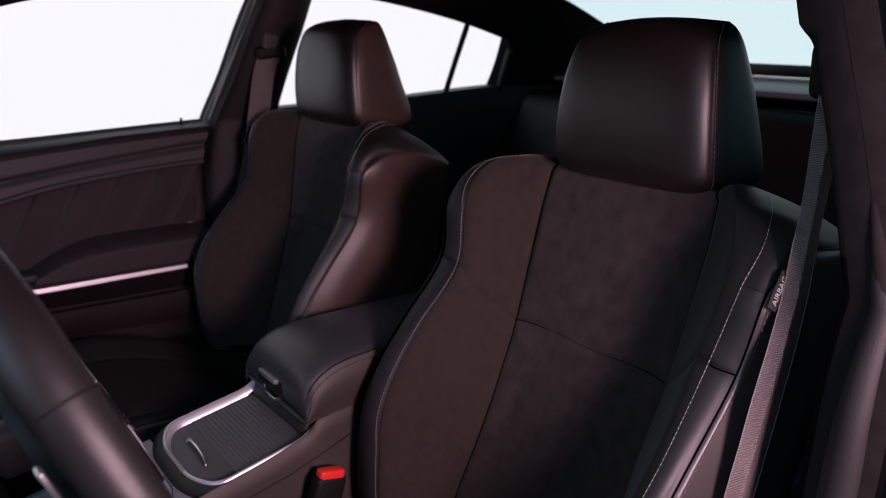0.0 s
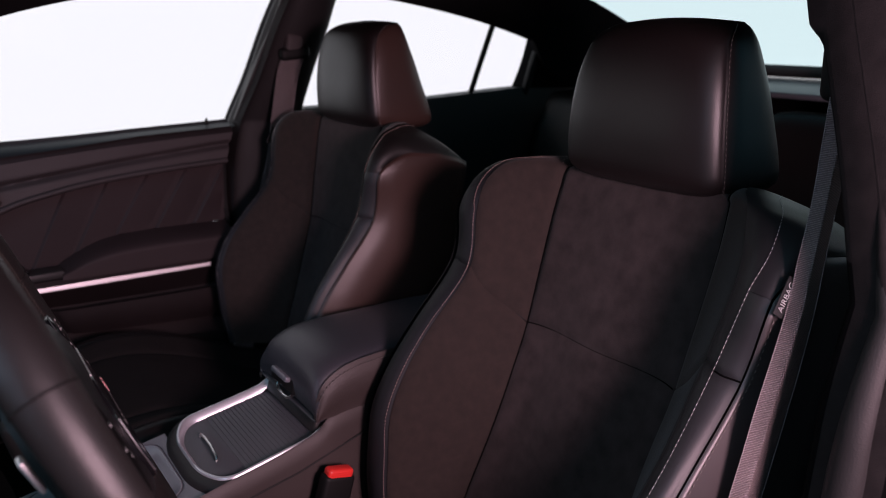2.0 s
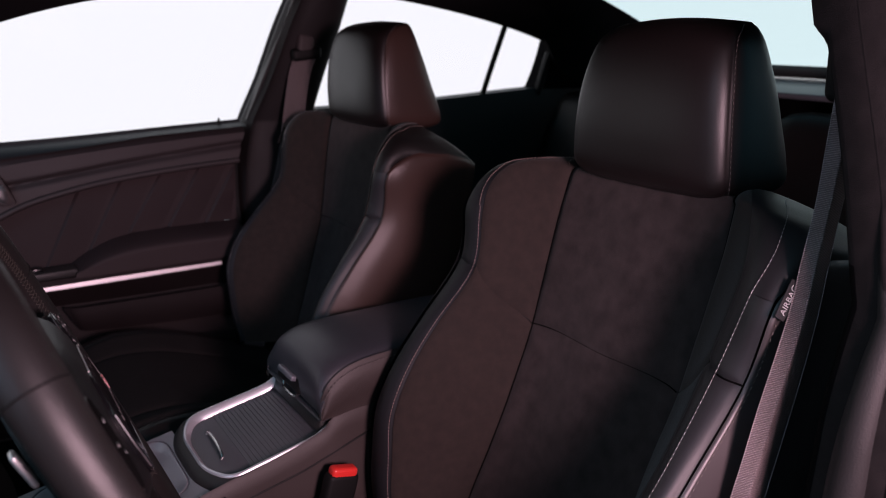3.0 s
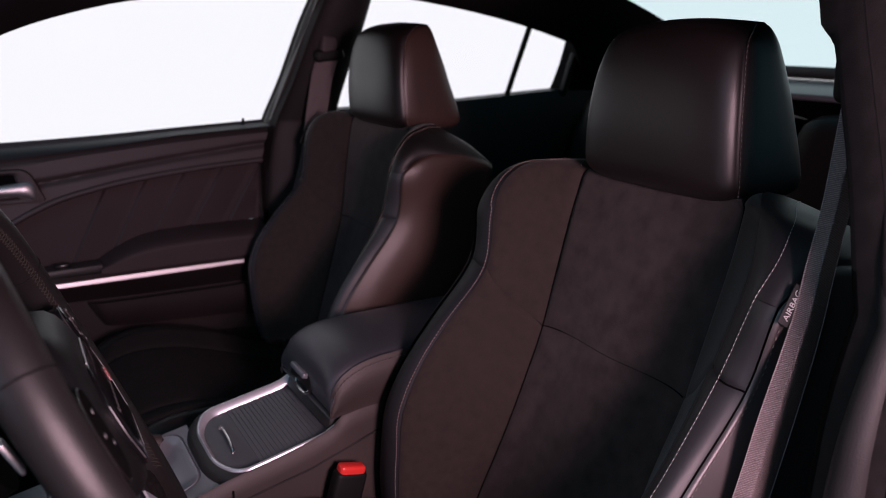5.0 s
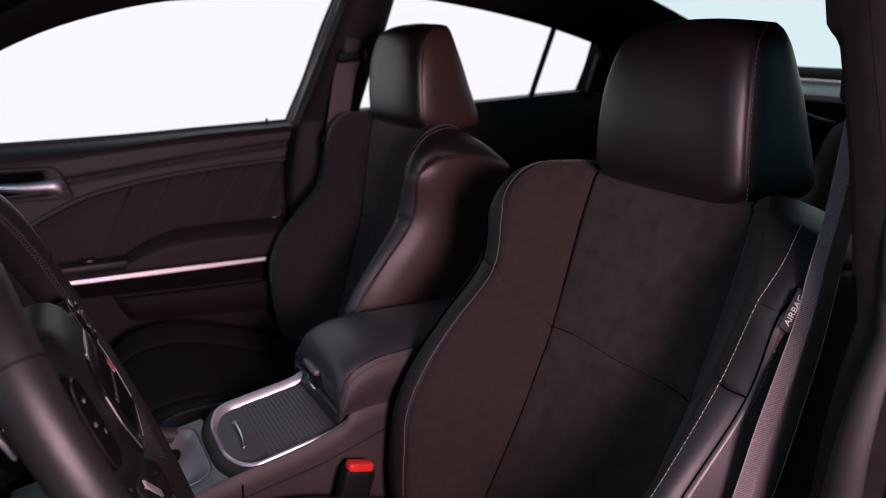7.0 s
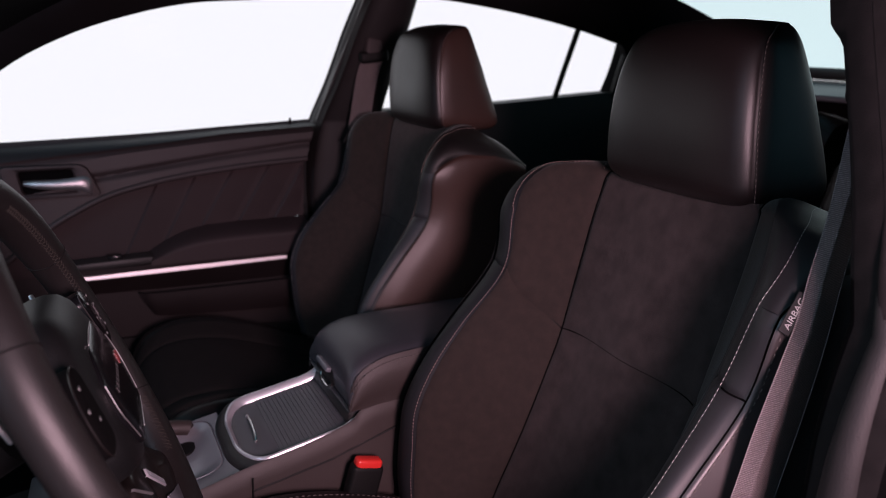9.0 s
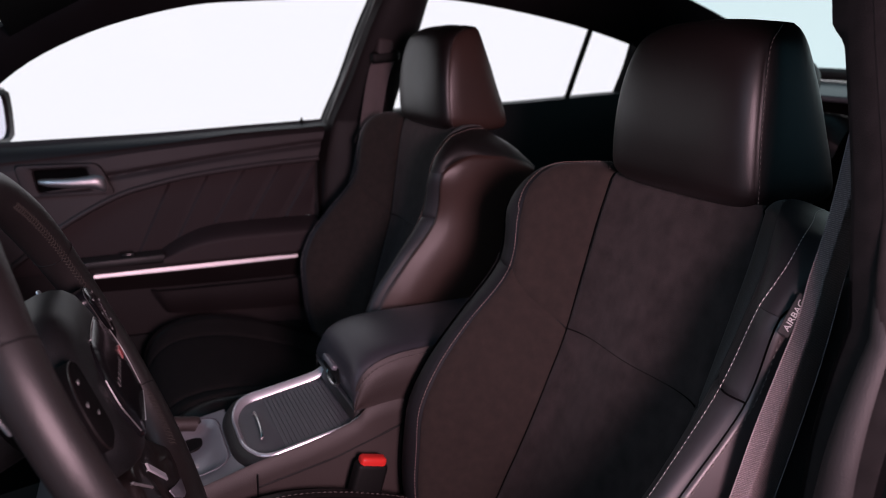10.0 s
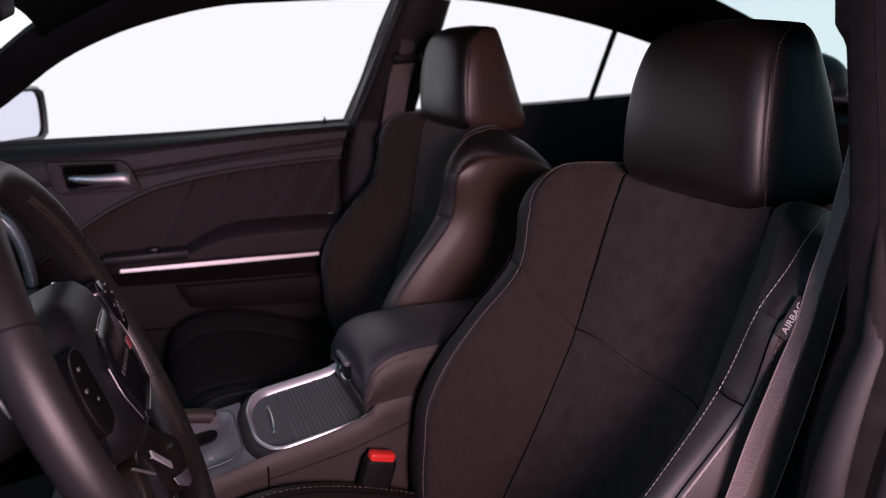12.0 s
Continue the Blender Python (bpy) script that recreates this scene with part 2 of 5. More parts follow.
def panel(point, us, vs, nu, nv, puff=0.003, groove=0.005, reach=0.007, curl=(1, 1, 1, 1), turn=-1):
    """An upholstery panel: a patch of the surface point(u, v), padded, with its edges drawn in at the seams.
    us: the patch's ends; vs: functions of u giving its ends. curl: which of its four edges are seams."""
    ease = lambda k: 0.5 - 0.5 * math.cos(math.pi * k)
    P = np.array([[point(us[0] + (us[1] - us[0]) * ease(i / nu), vs[0](ease(i / nu)) + (vs[1](ease(i / nu)) - vs[0](ease(i / nu))) * ease(j / nv))
                   for i in range(nu + 1)] for j in range(nv + 1)])
    du, dv = np.gradient(P, axis=1), np.gradient(P, axis=0)
    N = np.cross(du, dv) * turn
    N /= np.linalg.norm(N, axis=2, keepdims=True) + 1e-12
    lu = np.concatenate([np.zeros((nv + 1, 1)), np.cumsum(np.linalg.norm(np.diff(P, axis=1), axis=2), axis=1)], axis=1)
    lv = np.concatenate([np.zeros((1, nu + 1)), np.cumsum(np.linalg.norm(np.diff(P, axis=0), axis=2), axis=0)], axis=0)
    far, dip = np.full(lu.shape, 9.0), np.zeros(lu.shape)
    for on, d in zip(curl, (lu, lu[:, -1:] - lu, lv, lv[-1:] - lv)):
        if on >= 0.5:
            far = np.minimum(far, d)
        if on:
            dip = np.maximum(dip, on * np.exp(-(d / reach) ** 1.5))
    lift = puff * (1 - np.exp(-far / 0.018)) - groove * dip
    return P, N, P + N * lift[..., None]


def stitches(bm, line, length, gap, width, lift):
    """Short threads laid along a line of (point, normal)."""
    pts = [np.array(p) for p, n in line]
    cum = np.concatenate([[0], np.cumsum([np.linalg.norm(b - a) for a, b in zip(pts, pts[1:])])])
    nor = np.array([n for p, n in line])
    pts = np.array(pts)
    at = lambda d: (np.array([np.interp(d, cum, pts[:, k]) for k in range(3)]), np.array([np.interp(d, cum, nor[:, k]) for k in range(3)]))
    d = 0.0
    while d + length < cum[-1]:
        (a, na), (b, nb) = at(d), at(d + length)
        t = (b - a) / (np.linalg.norm(b - a) + 1e-9)
        n = na / (np.linalg.norm(na) + 1e-9)
        s = np.cross(t, n)
        ring = []
        for p, r, h in ((a, 0.35, -0.6), (a + t * length * 0.25, 1, 0.6), (b - t * length * 0.25, 1, 0.6), (b, 0.35, -0.6)):
            c = p + n * (lift + h * width * 0.5)
            ring.append([c + s * width * 0.5 * r, c + n * width * 0.5 * r, c - s * width * 0.5 * r, c - n * width * 0.5 * r])
        grid(bm, ring, close=True, cap=True)
        d += length + gap


# ---- the studio ----


def build_studio():
    bm = bmesh.new()
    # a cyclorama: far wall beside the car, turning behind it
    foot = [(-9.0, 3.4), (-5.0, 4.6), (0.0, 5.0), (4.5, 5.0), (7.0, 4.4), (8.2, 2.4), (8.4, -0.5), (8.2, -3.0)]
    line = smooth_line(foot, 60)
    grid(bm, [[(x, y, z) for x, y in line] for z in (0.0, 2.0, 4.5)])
    tagged(part("backdrop", bm, WHITE_WALL), "plain white studio backdrop wall, its brightness its own glow", "backdrop", kind="structure")
    bm = bmesh.new()
    grid(bm, [[(x, y, 0.0) for x in (-60, -10, 0, 10, 60)] for y in (-60, -10, 0, 10, 60)])
    tagged(part("ground", bm, FLOOR_PAINT), "smooth grey painted studio floor under the car", "floor", kind="structure")


build_studio()

# ---- the car's shell ----
BELT_Z, LEAN_IN = 0.997, 0.43


def side_y(z, sign, inset=0.0):
    """The side of the cabin: upright below the belt line, leaning in above it."""
    return sign * (0.768 - inset - LEAN_IN * max(z - BELT_Z, 0.0))


WINDOW_TOP = [(-0.42, 0.88), (-0.25, 0.945), (-0.125, 1.024), (-0.005, 1.122), (0.11, 1.186), (0.225, 1.229), (0.342, 1.259), (0.465, 1.273), (0.62, 1.288), (0.74, 1.298), (0.90, 1.303), (1.034, 1.296), (1.207, 1.277), (1.384, 1.249), (1.59, 1.203), (1.75, 1.15)]


def side_strip(bm, upper, lower, n, sign, thick, rows=6, bulge=0.006):
    pt = lambda q: (q[0], side_y(q[1], sign, q[2] if len(q) > 2 else 0.0), q[1])
    sheet(bm, [pt(q) for q in upper], [pt(q) for q in lower], n, thick, (0, sign, 0.3), rows, bulge)


def build_side(sign):
    right = sign > 0
    shell = thing("body_side", "dark cabin side with grained black pillar trims" + ("" if right else " beside the open door"), "car body", kind="structure")
    bm = bmesh.new()   # cant rail and front pillar
    gap = 0.0 if right else 0.065   # the open door takes its window frame with it
    lower = [(x - gap * 0.5, z + gap) for x, z in WINDOW_TOP]
    side_strip(bm, [(x - 0.03, z + 0.075, 0.03) for x, z in lower], lower, 60, sign, 0.05)
    part("roof_rail", bm, CLOTH, shell, "black cloth-covered roof rail")
    bm = bmesh.new()   # centre pillar, upper
    front = [(0.742, 1.30), (0.718, 1.22), (0.690, 1.10), (0.660, 1.00), (0.640, 0.90), (0.632, 0.78), (0.62, 0.60), (0.60, 0.42), (0.57, 0.30)]
    rear = [(0.868, 1.30, 0.0), (0.858, 1.22), (0.838, 1.10), (0.828, 1.00), (0.835, 0.90), (0.85, 0.78), (0.86, 0.60), (0.88, 0.42), (0.90, 0.30)]
    if not right:
        front = [(0.703, 1.30), (0.680, 1.22), (0.652, 1.10), (0.619, 1.00), (0.602, 0.92), (0.600, 0.84), (0.600, 0.60), (0.59, 0.42), (0.57, 0.30)]
    f, r = smooth_line(front, 140), smooth_line([q[:2] for q in rear], 140)
    rings = []
    for (xf, zf), (xr, zr) in zip(f, r):
        yo, yi = side_y(zf, 1), side_y(zf, 1) - 0.036
        ring = [(xf - 0.004, yo + 0.03), (xf - 0.006, yo + 0.01), (xf - 0.002, yo - 0.012), (xf + 0.006, yo - 0.032), (xf + (0.018 if right else 0.009), yi + 0.008), (xf + (0.034 if right else 0.018), yi),
                ((xf + xr) / 2, yi - 0.006), (xr - 0.03, yi), (xr - 0.012, yi + 0.01), (xr - 0.002, yo - 0.02), (xr, yo + 0.03)]
        if not right:   # the upper trim stands proud above a step
            ring[4], ring[5] = (xf + 0.004, yi + 0.008), (xf + 0.011, yi - 0.011 * float(np.interp(zf, (1.203, 1.210, 1.218, 1.222), (0.0, 0.25, 0.8, 1.0))))
        rings.append([(x, sign * y, zf) for x, y in ring])
    split = next(k for k, ring in enumerate(rings) if ring[0][2] < 1.03)
    grid(bm, rings[:split + 1], close=True, cap=True)
    part("upper_pillar_trim", bm, PLAIN_PILLAR if right else PILLAR, shell, "cloth-covered dark upper pillar trim", sharp=60)
    bm = bmesh.new()
    grid(bm, rings[split:] if right else [r[:4] for r in rings[split:]], close=right, cap=right)
    if not right:
        # inner side painted black: its shade put into the colour
        inner = bmesh.new()
        grid(inner, [r[3:] for r in rings[split:]])
        part("pillar_inner_side", inner, DEEP_BLACK, shell, "inner side of the pillar, coloured black for its shade", sharp=60)
    part("lower_pillar_trim", bm, PLAIN_PILLAR if right else PILLAR, shell, "dark lower pillar trim", sharp=60)
    # driver's front seal thins upward into dull trim, in place of fading light
    for k, (dx, dy, rad, lo, hi) in enumerate(((0.004, 0.012, 0.011, 0.0, 2.0), (0.006, 0.045, 0.012, 0.0, 2.0)) if right else ((0.0, 0.002, 0.0165, 0.0, 1.12), (0.004, 0.045, 0.012, 0.0, 2.0), (0.001, 0.004, 0.0150, 0.92, 2.0))):
        bm = bmesh.new()
        rings = []
        for x, z in f:
            if lo <= z <= hi:
                r = rad * (min(max((1.14 - z) / 0.15, 0.4), 1.0) * float(np.interp(z, (0.92, 1.04), (0.15, 1.0))) if k == 2 else (float(np.interp(z, (0.86, 1.0, 1.10), (1.0, 0.65, 0.05))) if k == 0 and not right else 1.0))
                rings.append([(x + dx + r * math.cos(a), sign * (side_y(z, 1) + dy) + r * math.sin(a), z) for a in [2 * math.pi * i / 16 for i in range(16)]])
        grid(bm, rings, close=True, cap=True)
        part("door_seal", bm, (RUBBER if right or k == 1 else (PILLAR if k else SEAL_SKIN)), shell, "black rubber door seal")
    bm = bmesh.new()   # rear pillar behind the rear side window
    side_strip(bm, [(1.57, 1.215), (1.68, 1.19), (1.85, 1.15), (2.15, 1.08)], [(1.575, 1.06), (1.68, 1.05), (1.85, 1.04), (2.15, 1.03)], 20, sign, 0.05)
    part("rear_pillar_trim", bm, CLOTH, shell)
    bm = bmesh.new()   # inner quarter trim running up to the rear glass
    sheet(bm, [(1.36, sign * 0.57, 1.372), (1.52, sign * 0.548, 1.365), (1.66, sign * 0.545, 1.33), (1.85, sign * 0.545, 1.268), (2.14, sign * 0.56, 1.165)],
          [(1.36, side_y(1.27, sign, 0.01), 1.262), (1.52, side_y(1.23, sign, 0.01), 1.228), (1.62, side_y(1.20, sign, 0.01), 1.13), (1.85, side_y(1.13, sign, 0.03), 1.05), (2.14, side_y(1.06, sign, 0.03), 1.0)], 20, 0.03, (0, sign, 0.3))
    part("quarter_trim", bm, CLOTH, shell)
    # rear door: panel, window divider, pane
    door = thing("rear_door", "black rear passenger door with a fixed quarter pane", "car door", "car doors")
    bm = bmesh.new()
    sheet(bm, [(0.845, side_y(1.02, sign), 1.022), (1.2, side_y(1.045, sign), 1.043), (1.6, side_y(1.078, sign), 1.079), (2.0, side_y(1.09, sign), 1.10)],
          [(0.85, sign * 0.74, 0.32), (1.2, sign * 0.74, 0.32), (1.6, sign * 0.74, 0.32), (2.0, sign * 0.74, 0.32)], 24, 0.06, (0, sign, 0), 16, 0.03)
    part("door_panel", bm, RUBBER, door)
    bm = bmesh.new()
    tube(bm, [(1.387, side_y(1.25, sign) + sign * 0.012, 1.252), (1.384, side_y(1.15, sign) + sign * 0.012, 1.15), (1.383, side_y(1.05, sign) + sign * 0.012, 1.05)], 0.008, 8)
    part("window_divider", bm, DARK, door, "thin black window divider bar")
    bm = bmesh.new()
    tube(bm, [(1.577, side_y(1.215, sign) , 1.215), (1.58, side_y(1.15, sign), 1.15), (1.587, side_y(1.06, sign), 1.06)], 0.013, 8)
    part("quarter_seal", bm, RUBBER, door)
    bm = bmesh.new()
    slab(bm, [(x, side_y(z, sign) + sign * 0.02, z) for x, z in [(0.85, 1.0), (1.2, 1.02), (1.62, 1.05), (1.60, 1.22), (1.384, 1.27), (1.1, 1.305), (0.87, 1.31)]], 0.004, (0, sign, 0))
    pane = part("window_pane", bm, CLEAR, door)
    pane.visible_shadow = False
    bm = bmesh.new()   # sill and rocker
    block(bm, (3.2, 0.16, 0.16), pose(0.5, sign * 0.78, 0.26), 0.03, 4)
    part("door_sill", bm, DARK, shell)
    return shell


for sign in (1, -1):
    build_side(sign)


def build_roof_and_floor():
    bm = bmesh.new()
    pts = []
    for k in range(25):
        x = -0.02 + 1.56 * k / 24
        edge = float(np.interp(x, [q[0] for q in WINDOW_TOP], [q[1] for q in WINDOW_TOP])) + 0.068
        if x > 1.0:
            edge = 1.368 - 0.06 * (x - 1.0)
        half = 0.62 if x < 1.2 else 0.62 - 0.12 * (x - 1.2)
        row = []
        for j in range(17):
            v = -1 + 2 * j / 16
            row.append((x, half * v, edge + 0.05 * (1 - abs(v) ** 2.5)))
        pts.append(row)
    grid(bm, pts)
    bmesh.ops.solidify(bm, geom=bm.faces[:], thickness=0.02)
    tagged(part("ceiling", bm, CLOTH), "black cloth headliner under the car roof", "headliner", kind="structure")
    bm = bmesh.new()
    block(bm, (3.4, 1.5, 0.04), pose(0.5, 0, 0.30), 0.01)
    block(bm, (3.2, 0.22, 0.20), pose(0.6, -0.02, 0.38), 0.05, 4)
    tagged(part("floor", bm, CARPET), "black carpeted car floor with a raised tunnel", "car floor", kind="structure")
    bm = bmesh.new()   # firewall and tail close the cabin
    block(bm, (0.05, 1.5, 0.62), pose(-0.75, 0, 0.55), 0.01)
    tagged(part("wall_front", bm, CARPET), "black carpeted firewall under the dashboard", "wall", kind="structure")
    bm = bmesh.new()
    block(bm, (0.05, 1.5, 0.80), pose(2.12, 0, 0.68), 0.01)
    tagged(part("wall_rear", bm, CARPET), "black panel closing the cabin behind the shelf", "wall", kind="structure")
    bm = bmesh.new()   # rear glass
    top = smooth_line([(1.52, 0.57, 1.372), (1.50, 0.3, 1.392), (1.49, 0, 1.40), (1.50, -0.3, 1.392), (1.52, -0.57, 1.372)], 24)
    low = smooth_line([(2.08, 0.60, 1.16), (2.13, 0.3, 1.17), (2.15, 0, 1.172), (2.13, -0.3, 1.17), (2.08, -0.60, 1.16)], 24)
    grid(bm, [[a + (b - a) * k / 8 + np.array((0, 0, 0.012 * math.sin(math.pi * k / 8))) for a, b in zip(top, low)] for k in range(9)])
    glass_ob = tagged(part("rear_window", bm, TEAL), "large sloping teal-tinted rear window", "window", kind="structure")
    glass_ob.visible_shadow = False
    shelf = thing("parcel_shelf", "dark parcel shelf below the sloping rear window", "shelf")
    bm = bmesh.new()
    block(bm, (0.46, 1.2, 0.014), pose(1.91, 0, 1.120, 0, -3, 0), 0.005, 3)
    # lighter plastic: the rear window's reflection put into the board's colour
    part("board", bm, ROLLER, shelf)
    bm = bmesh.new()
    block(bm, (0.05, 1.16, 0.034), pose(2.085, 0, 1.158), 0.012, 3)
    part("rear_lip", bm, PLASTIC, shelf)


build_roof_and_floor()

# ---- front seats ----
# height, forward shift of the insert, backward roll of the top, half widths of insert, bolster ridge, border, outside, the ridge's height, and how far the sewn edge lies behind it
BACK_ROWS = [
    (0.50, 0.030, 0.0, 0.140, 0.205, 0.234, 0.264, 0.100, 0.004),
    (0.56, 0.028, 0.0, 0.134, 0.208, 0.238, 0.268, 0.122, 0.004),
    (0.62, 0.022, 0.0, 0.128, 0.212, 0.241, 0.270, 0.140, 0.004),
    (0.68, 0.016, 0.0, 0.124, 0.217, 0.243, 0.272, 0.155, 0.004),
    (0.74, 0.008, 0.0, 0.125, 0.221, 0.244, 0.273, 0.150, 0.004),
    (0.80, 0.000, 0.0, 0.128, 0.223, 0.246, 0.273, 0.129, 0.003),
    (0.88, 0.000, 0.0, 0.131, 0.217, 0.248, 0.273, 0.086, 0.001),
    (0.96, 0.000, 0.0, 0.133, 0.229, 0.258, 0.276, 0.086, -0.008),
    (1.00, 0.000, 0.0, 0.132, 0.232, 0.254, 0.274, 0.080, 0.010),
    (1.028, 0.000, 0.0, 0.130, 0.217, 0.246, 0.272, 0.056, 0.010),
    (1.036, 0.000, 0.008, 0.124, 0.194, 0.226, 0.250, 0.032, 0.004),
    (1.040, 0.000, 0.028, 0.116, 0.166, 0.200, 0.224, 0.016, 0.004),
    (1.037, 0.000, 0.056, 0.108, 0.150, 0.188, 0.216, 0.008, 0.004),
    (1.014, 0.000, 0.080, 0.090, 0.125, 0.150, 0.170, 0.002, 0.004),
]
BACK_Z = [r[0] for r in BACK_ROWS[:10]]


def row_at(z):
    """The row parameter that has the height z, below the rolled top."""
    return float(np.interp(z, BACK_Z, range(len(BACK_Z))))


SEAT_SHAPE = {"shear": 0.0, "wide": 0.006, "sink": -0.004, "outer": -1}   # how the passenger seat is set differently
DEEP = 0.135   # thickness of the back behind the insert


def back_point(u, v):
    """The seat back: u runs 0 centre, 1 insert seam, 2 ridge seam, 3 sewn edge of the bolster, 4 side, 5 to 7 round the back; minus mirrors it."""
    z, lum, roll, wi, ws, wl, wo, p, back = spline(BACK_ROWS, v)
    x0 = 0.703 + 0.25 * (z - 0.807) - lum + roll + SEAT_SHAPE["shear"] * max(1.0 - z, 0)
    a, sg = abs(u), math.copysign(1.0, u)
    if SEAT_SHAPE["outer"] > 0 or u > 0:   # away from the airbag side the sewn edge lies further back
        back += float(np.interp(z, (0.62, 0.74, 0.80, 0.88, 0.93, 0.966, 1.0, 1.03), (0.002, 0.008, 0.013, 0.018, 0.022, 0.021, 0.018, 0.008)))
    if SEAT_SHAPE["outer"] > 0 and u > 0:
        p -= float(np.interp(z, (0.74, 0.80, 0.88, 0.96, 1.0, 1.03), (0.0, 0.008, 0.014, 0.022, 0.022, 0.012)))
    if a <= 3:
        broad = SEAT_SHAPE["wide"] * float(np.interp(z, (0.50, 0.80, 0.86, 0.92, 1.00, 1.03), (2.6, 2.6, 2.4, 2.1, 1.9, 1.0))) if u > 0 else 0.0   # the border towards the console
        half = [(0, 0.005), (wi, 0.0), (ws - 0.006 - broad, -p + 0.007 + 0.4 * broad), (wl, -p + back)]
        keys = [(-half[1][0], 0.0)] + half + [(wl + 0.02, -p + back + 0.002)]
        s, x = spline(keys, a + 1)
    else:
        edge = -p + back
        run = DEEP * 0.78 - edge
        swell = 0.12 if SEAT_SHAPE["outer"] < 0 and u > 0 else 0.55
        wo -= 0.012 if swell < 0.5 else 0.0
        keys = [(wl, edge), (wl + swell * (wo - wl), edge + 0.22 * run), (wo - 0.004, edge + 0.58 * run), (wo - 0.014, DEEP * 0.78), (wo - 0.05, DEEP), (0, DEEP)]
        s, x = spline(keys, (a - 3) * 1.25)
    return np.array((x0 + x, sg * s, z))


def leather_start(v, sg):
    """Where the leather begins across the bolster: on the airbag side it reaches over the ridge."""
    return float(np.interp(v, (0, 5, 7, 8.5, 12.4), (1.90, 1.83, 1.70, 1.48, 1.22))) if sg < 0 and SEAT_SHAPE["outer"] < 0 else 2.0


def covered(u, v):
    """The seat back with u = 2 laid on the edge between suede and leather."""
    a, sg = abs(u), math.copysign(1.0, u)
    s = leather_start(v, sg)
    if 1 < a <= 2:
        a = 1 + (a - 1) * (s - 1)
    elif 2 < a < 3:
        a = s + (a - 2) * (3 - s)
    return back_point(sg * a, v)


def side_top(k):
    """The row at which the side panel ends, along its upper edge from the front (k = 0) to the rear: a rounded corner, then a slight fall."""
    return row_at(0.966 + 0.040 * (1 - (1 - min(k / 0.34, 1)) ** 2) - 0.012 * k - 0.022 * max(k - 0.62, 0) / 0.38)


SIDE_TOP = side_top(0)   # where the sewn edge leaves the border


def shoulder_point(sg):
    """The padded cap over the shoulder, from the ridge seam (w = 0) out and down to the side panel's upper edge (w = 1)."""
    def base(w, k):
        v = SIDE_TOP + (12.4 - SIDE_TOP) * k
        s = leather_start(v, sg)
        part_w = 0.4 if s < 2 else 0.0
        if w < part_w:
            return back_point(sg * (s + (2 - s) * w / part_w), v)
        kb = k if part_w else k ** 1.5   # the lower edge lags behind the upper one
        a, b = back_point(sg * 2, v), back_point(sg * (3 + 2.7 * kb), side_top(kb))
        t = (w - part_w) / (1 - part_w)
        swell = math.sin(math.pi * t)
        grow = (1 - (1 - min(k * 2.2, 1)) ** 2) * (1 - 0.5 * k)
        lift = (0.012 if part_w else 0.008) * grow
        a0, b0 = back_point(sg * 2, SIDE_TOP), back_point(sg * 3, SIDE_TOP)
        bow = (back_point(sg * (2 + t), SIDE_TOP) - a0 - (b0 - a0) * t) * (1 - grow)   # goes on from the border's curve
        return a + (b - a) * t + bow + np.array((0, sg * ((0.001 if part_w else 0.005) * min(1, 5 * k) + 0.8 * lift), lift)) * swell

    def at(w, k):
        k = min(max(k, 0.0), 1.0)
        if leather_start(9, sg) == 2:
            return base(w, k)
        r = 0.16 * min(1.0, 2.5 * w, 2.5 * (1 - w), 6 * k)   # rounded over the ridge
        return (base(w - r, k) + 2 * base(w - r / 2, k) + 2 * base(w, k) + 2 * base(w + r / 2, k) + base(w + r, k)) / 8
    return at


def cover_out(us, out):
    """Whether a patch lies on the driver's airbag side."""
    return out < 0 and us[0] < -2


def build_tag(seat, out):
    """The sewn airbag tag on the outer side."""
    row = row_at(0.969)
    spot = Vector(back_point(out * 3.08, row))
    ax_x = Vector(back_point(out * 3.08, row + 0.2) - back_point(out * 3.08, row - 0.2)).normalized() * (1 if out < 0 else -1)
    ax_y = Vector(back_point(out * 3.2, row) - back_point(out * 3.4, row))
    ax_z = ax_x.cross(ax_y).normalized()
    if ax_z.x > 0:
        ax_z = -ax_z
    ax_y = ax_z.cross(ax_x)
    rot = Matrix((ax_x, ax_y, ax_z)).transposed().to_4x4()
    at = Matrix.Translation(spot + ax_z * 0.0105) @ rot
    bm = bmesh.new()
    block(bm, (0.040, 0.0125, 0.0016), at, 0.0005, 1)
    tag = part("airbag_tag", bm, LABEL, seat, "small dark sewn tag lettered AIRBAG")
    txt = bpy.data.curves.new("lettering", "FONT")
    txt.body, txt.size, txt.extrude, txt.align_x, txt.align_y = "AIRBAG", 0.0088, 0.0002, "CENTER", "CENTER"
    tob = new("lettering", txt)
    dg = bpy.context.evaluated_depsgraph_get()
    me = bpy.data.meshes.new_from_object(tob.evaluated_get(dg))
    bpy.data.objects.remove(tob)
    me.transform(at @ Matrix.Translation((0, 0, 0.0012)))
    me.materials.clear()
    me.materials.append(PRINT)
    letters = new("lettering", me)
    letters.parent = tag
    letters["label"] = "pale grey printed word AIRBAG"


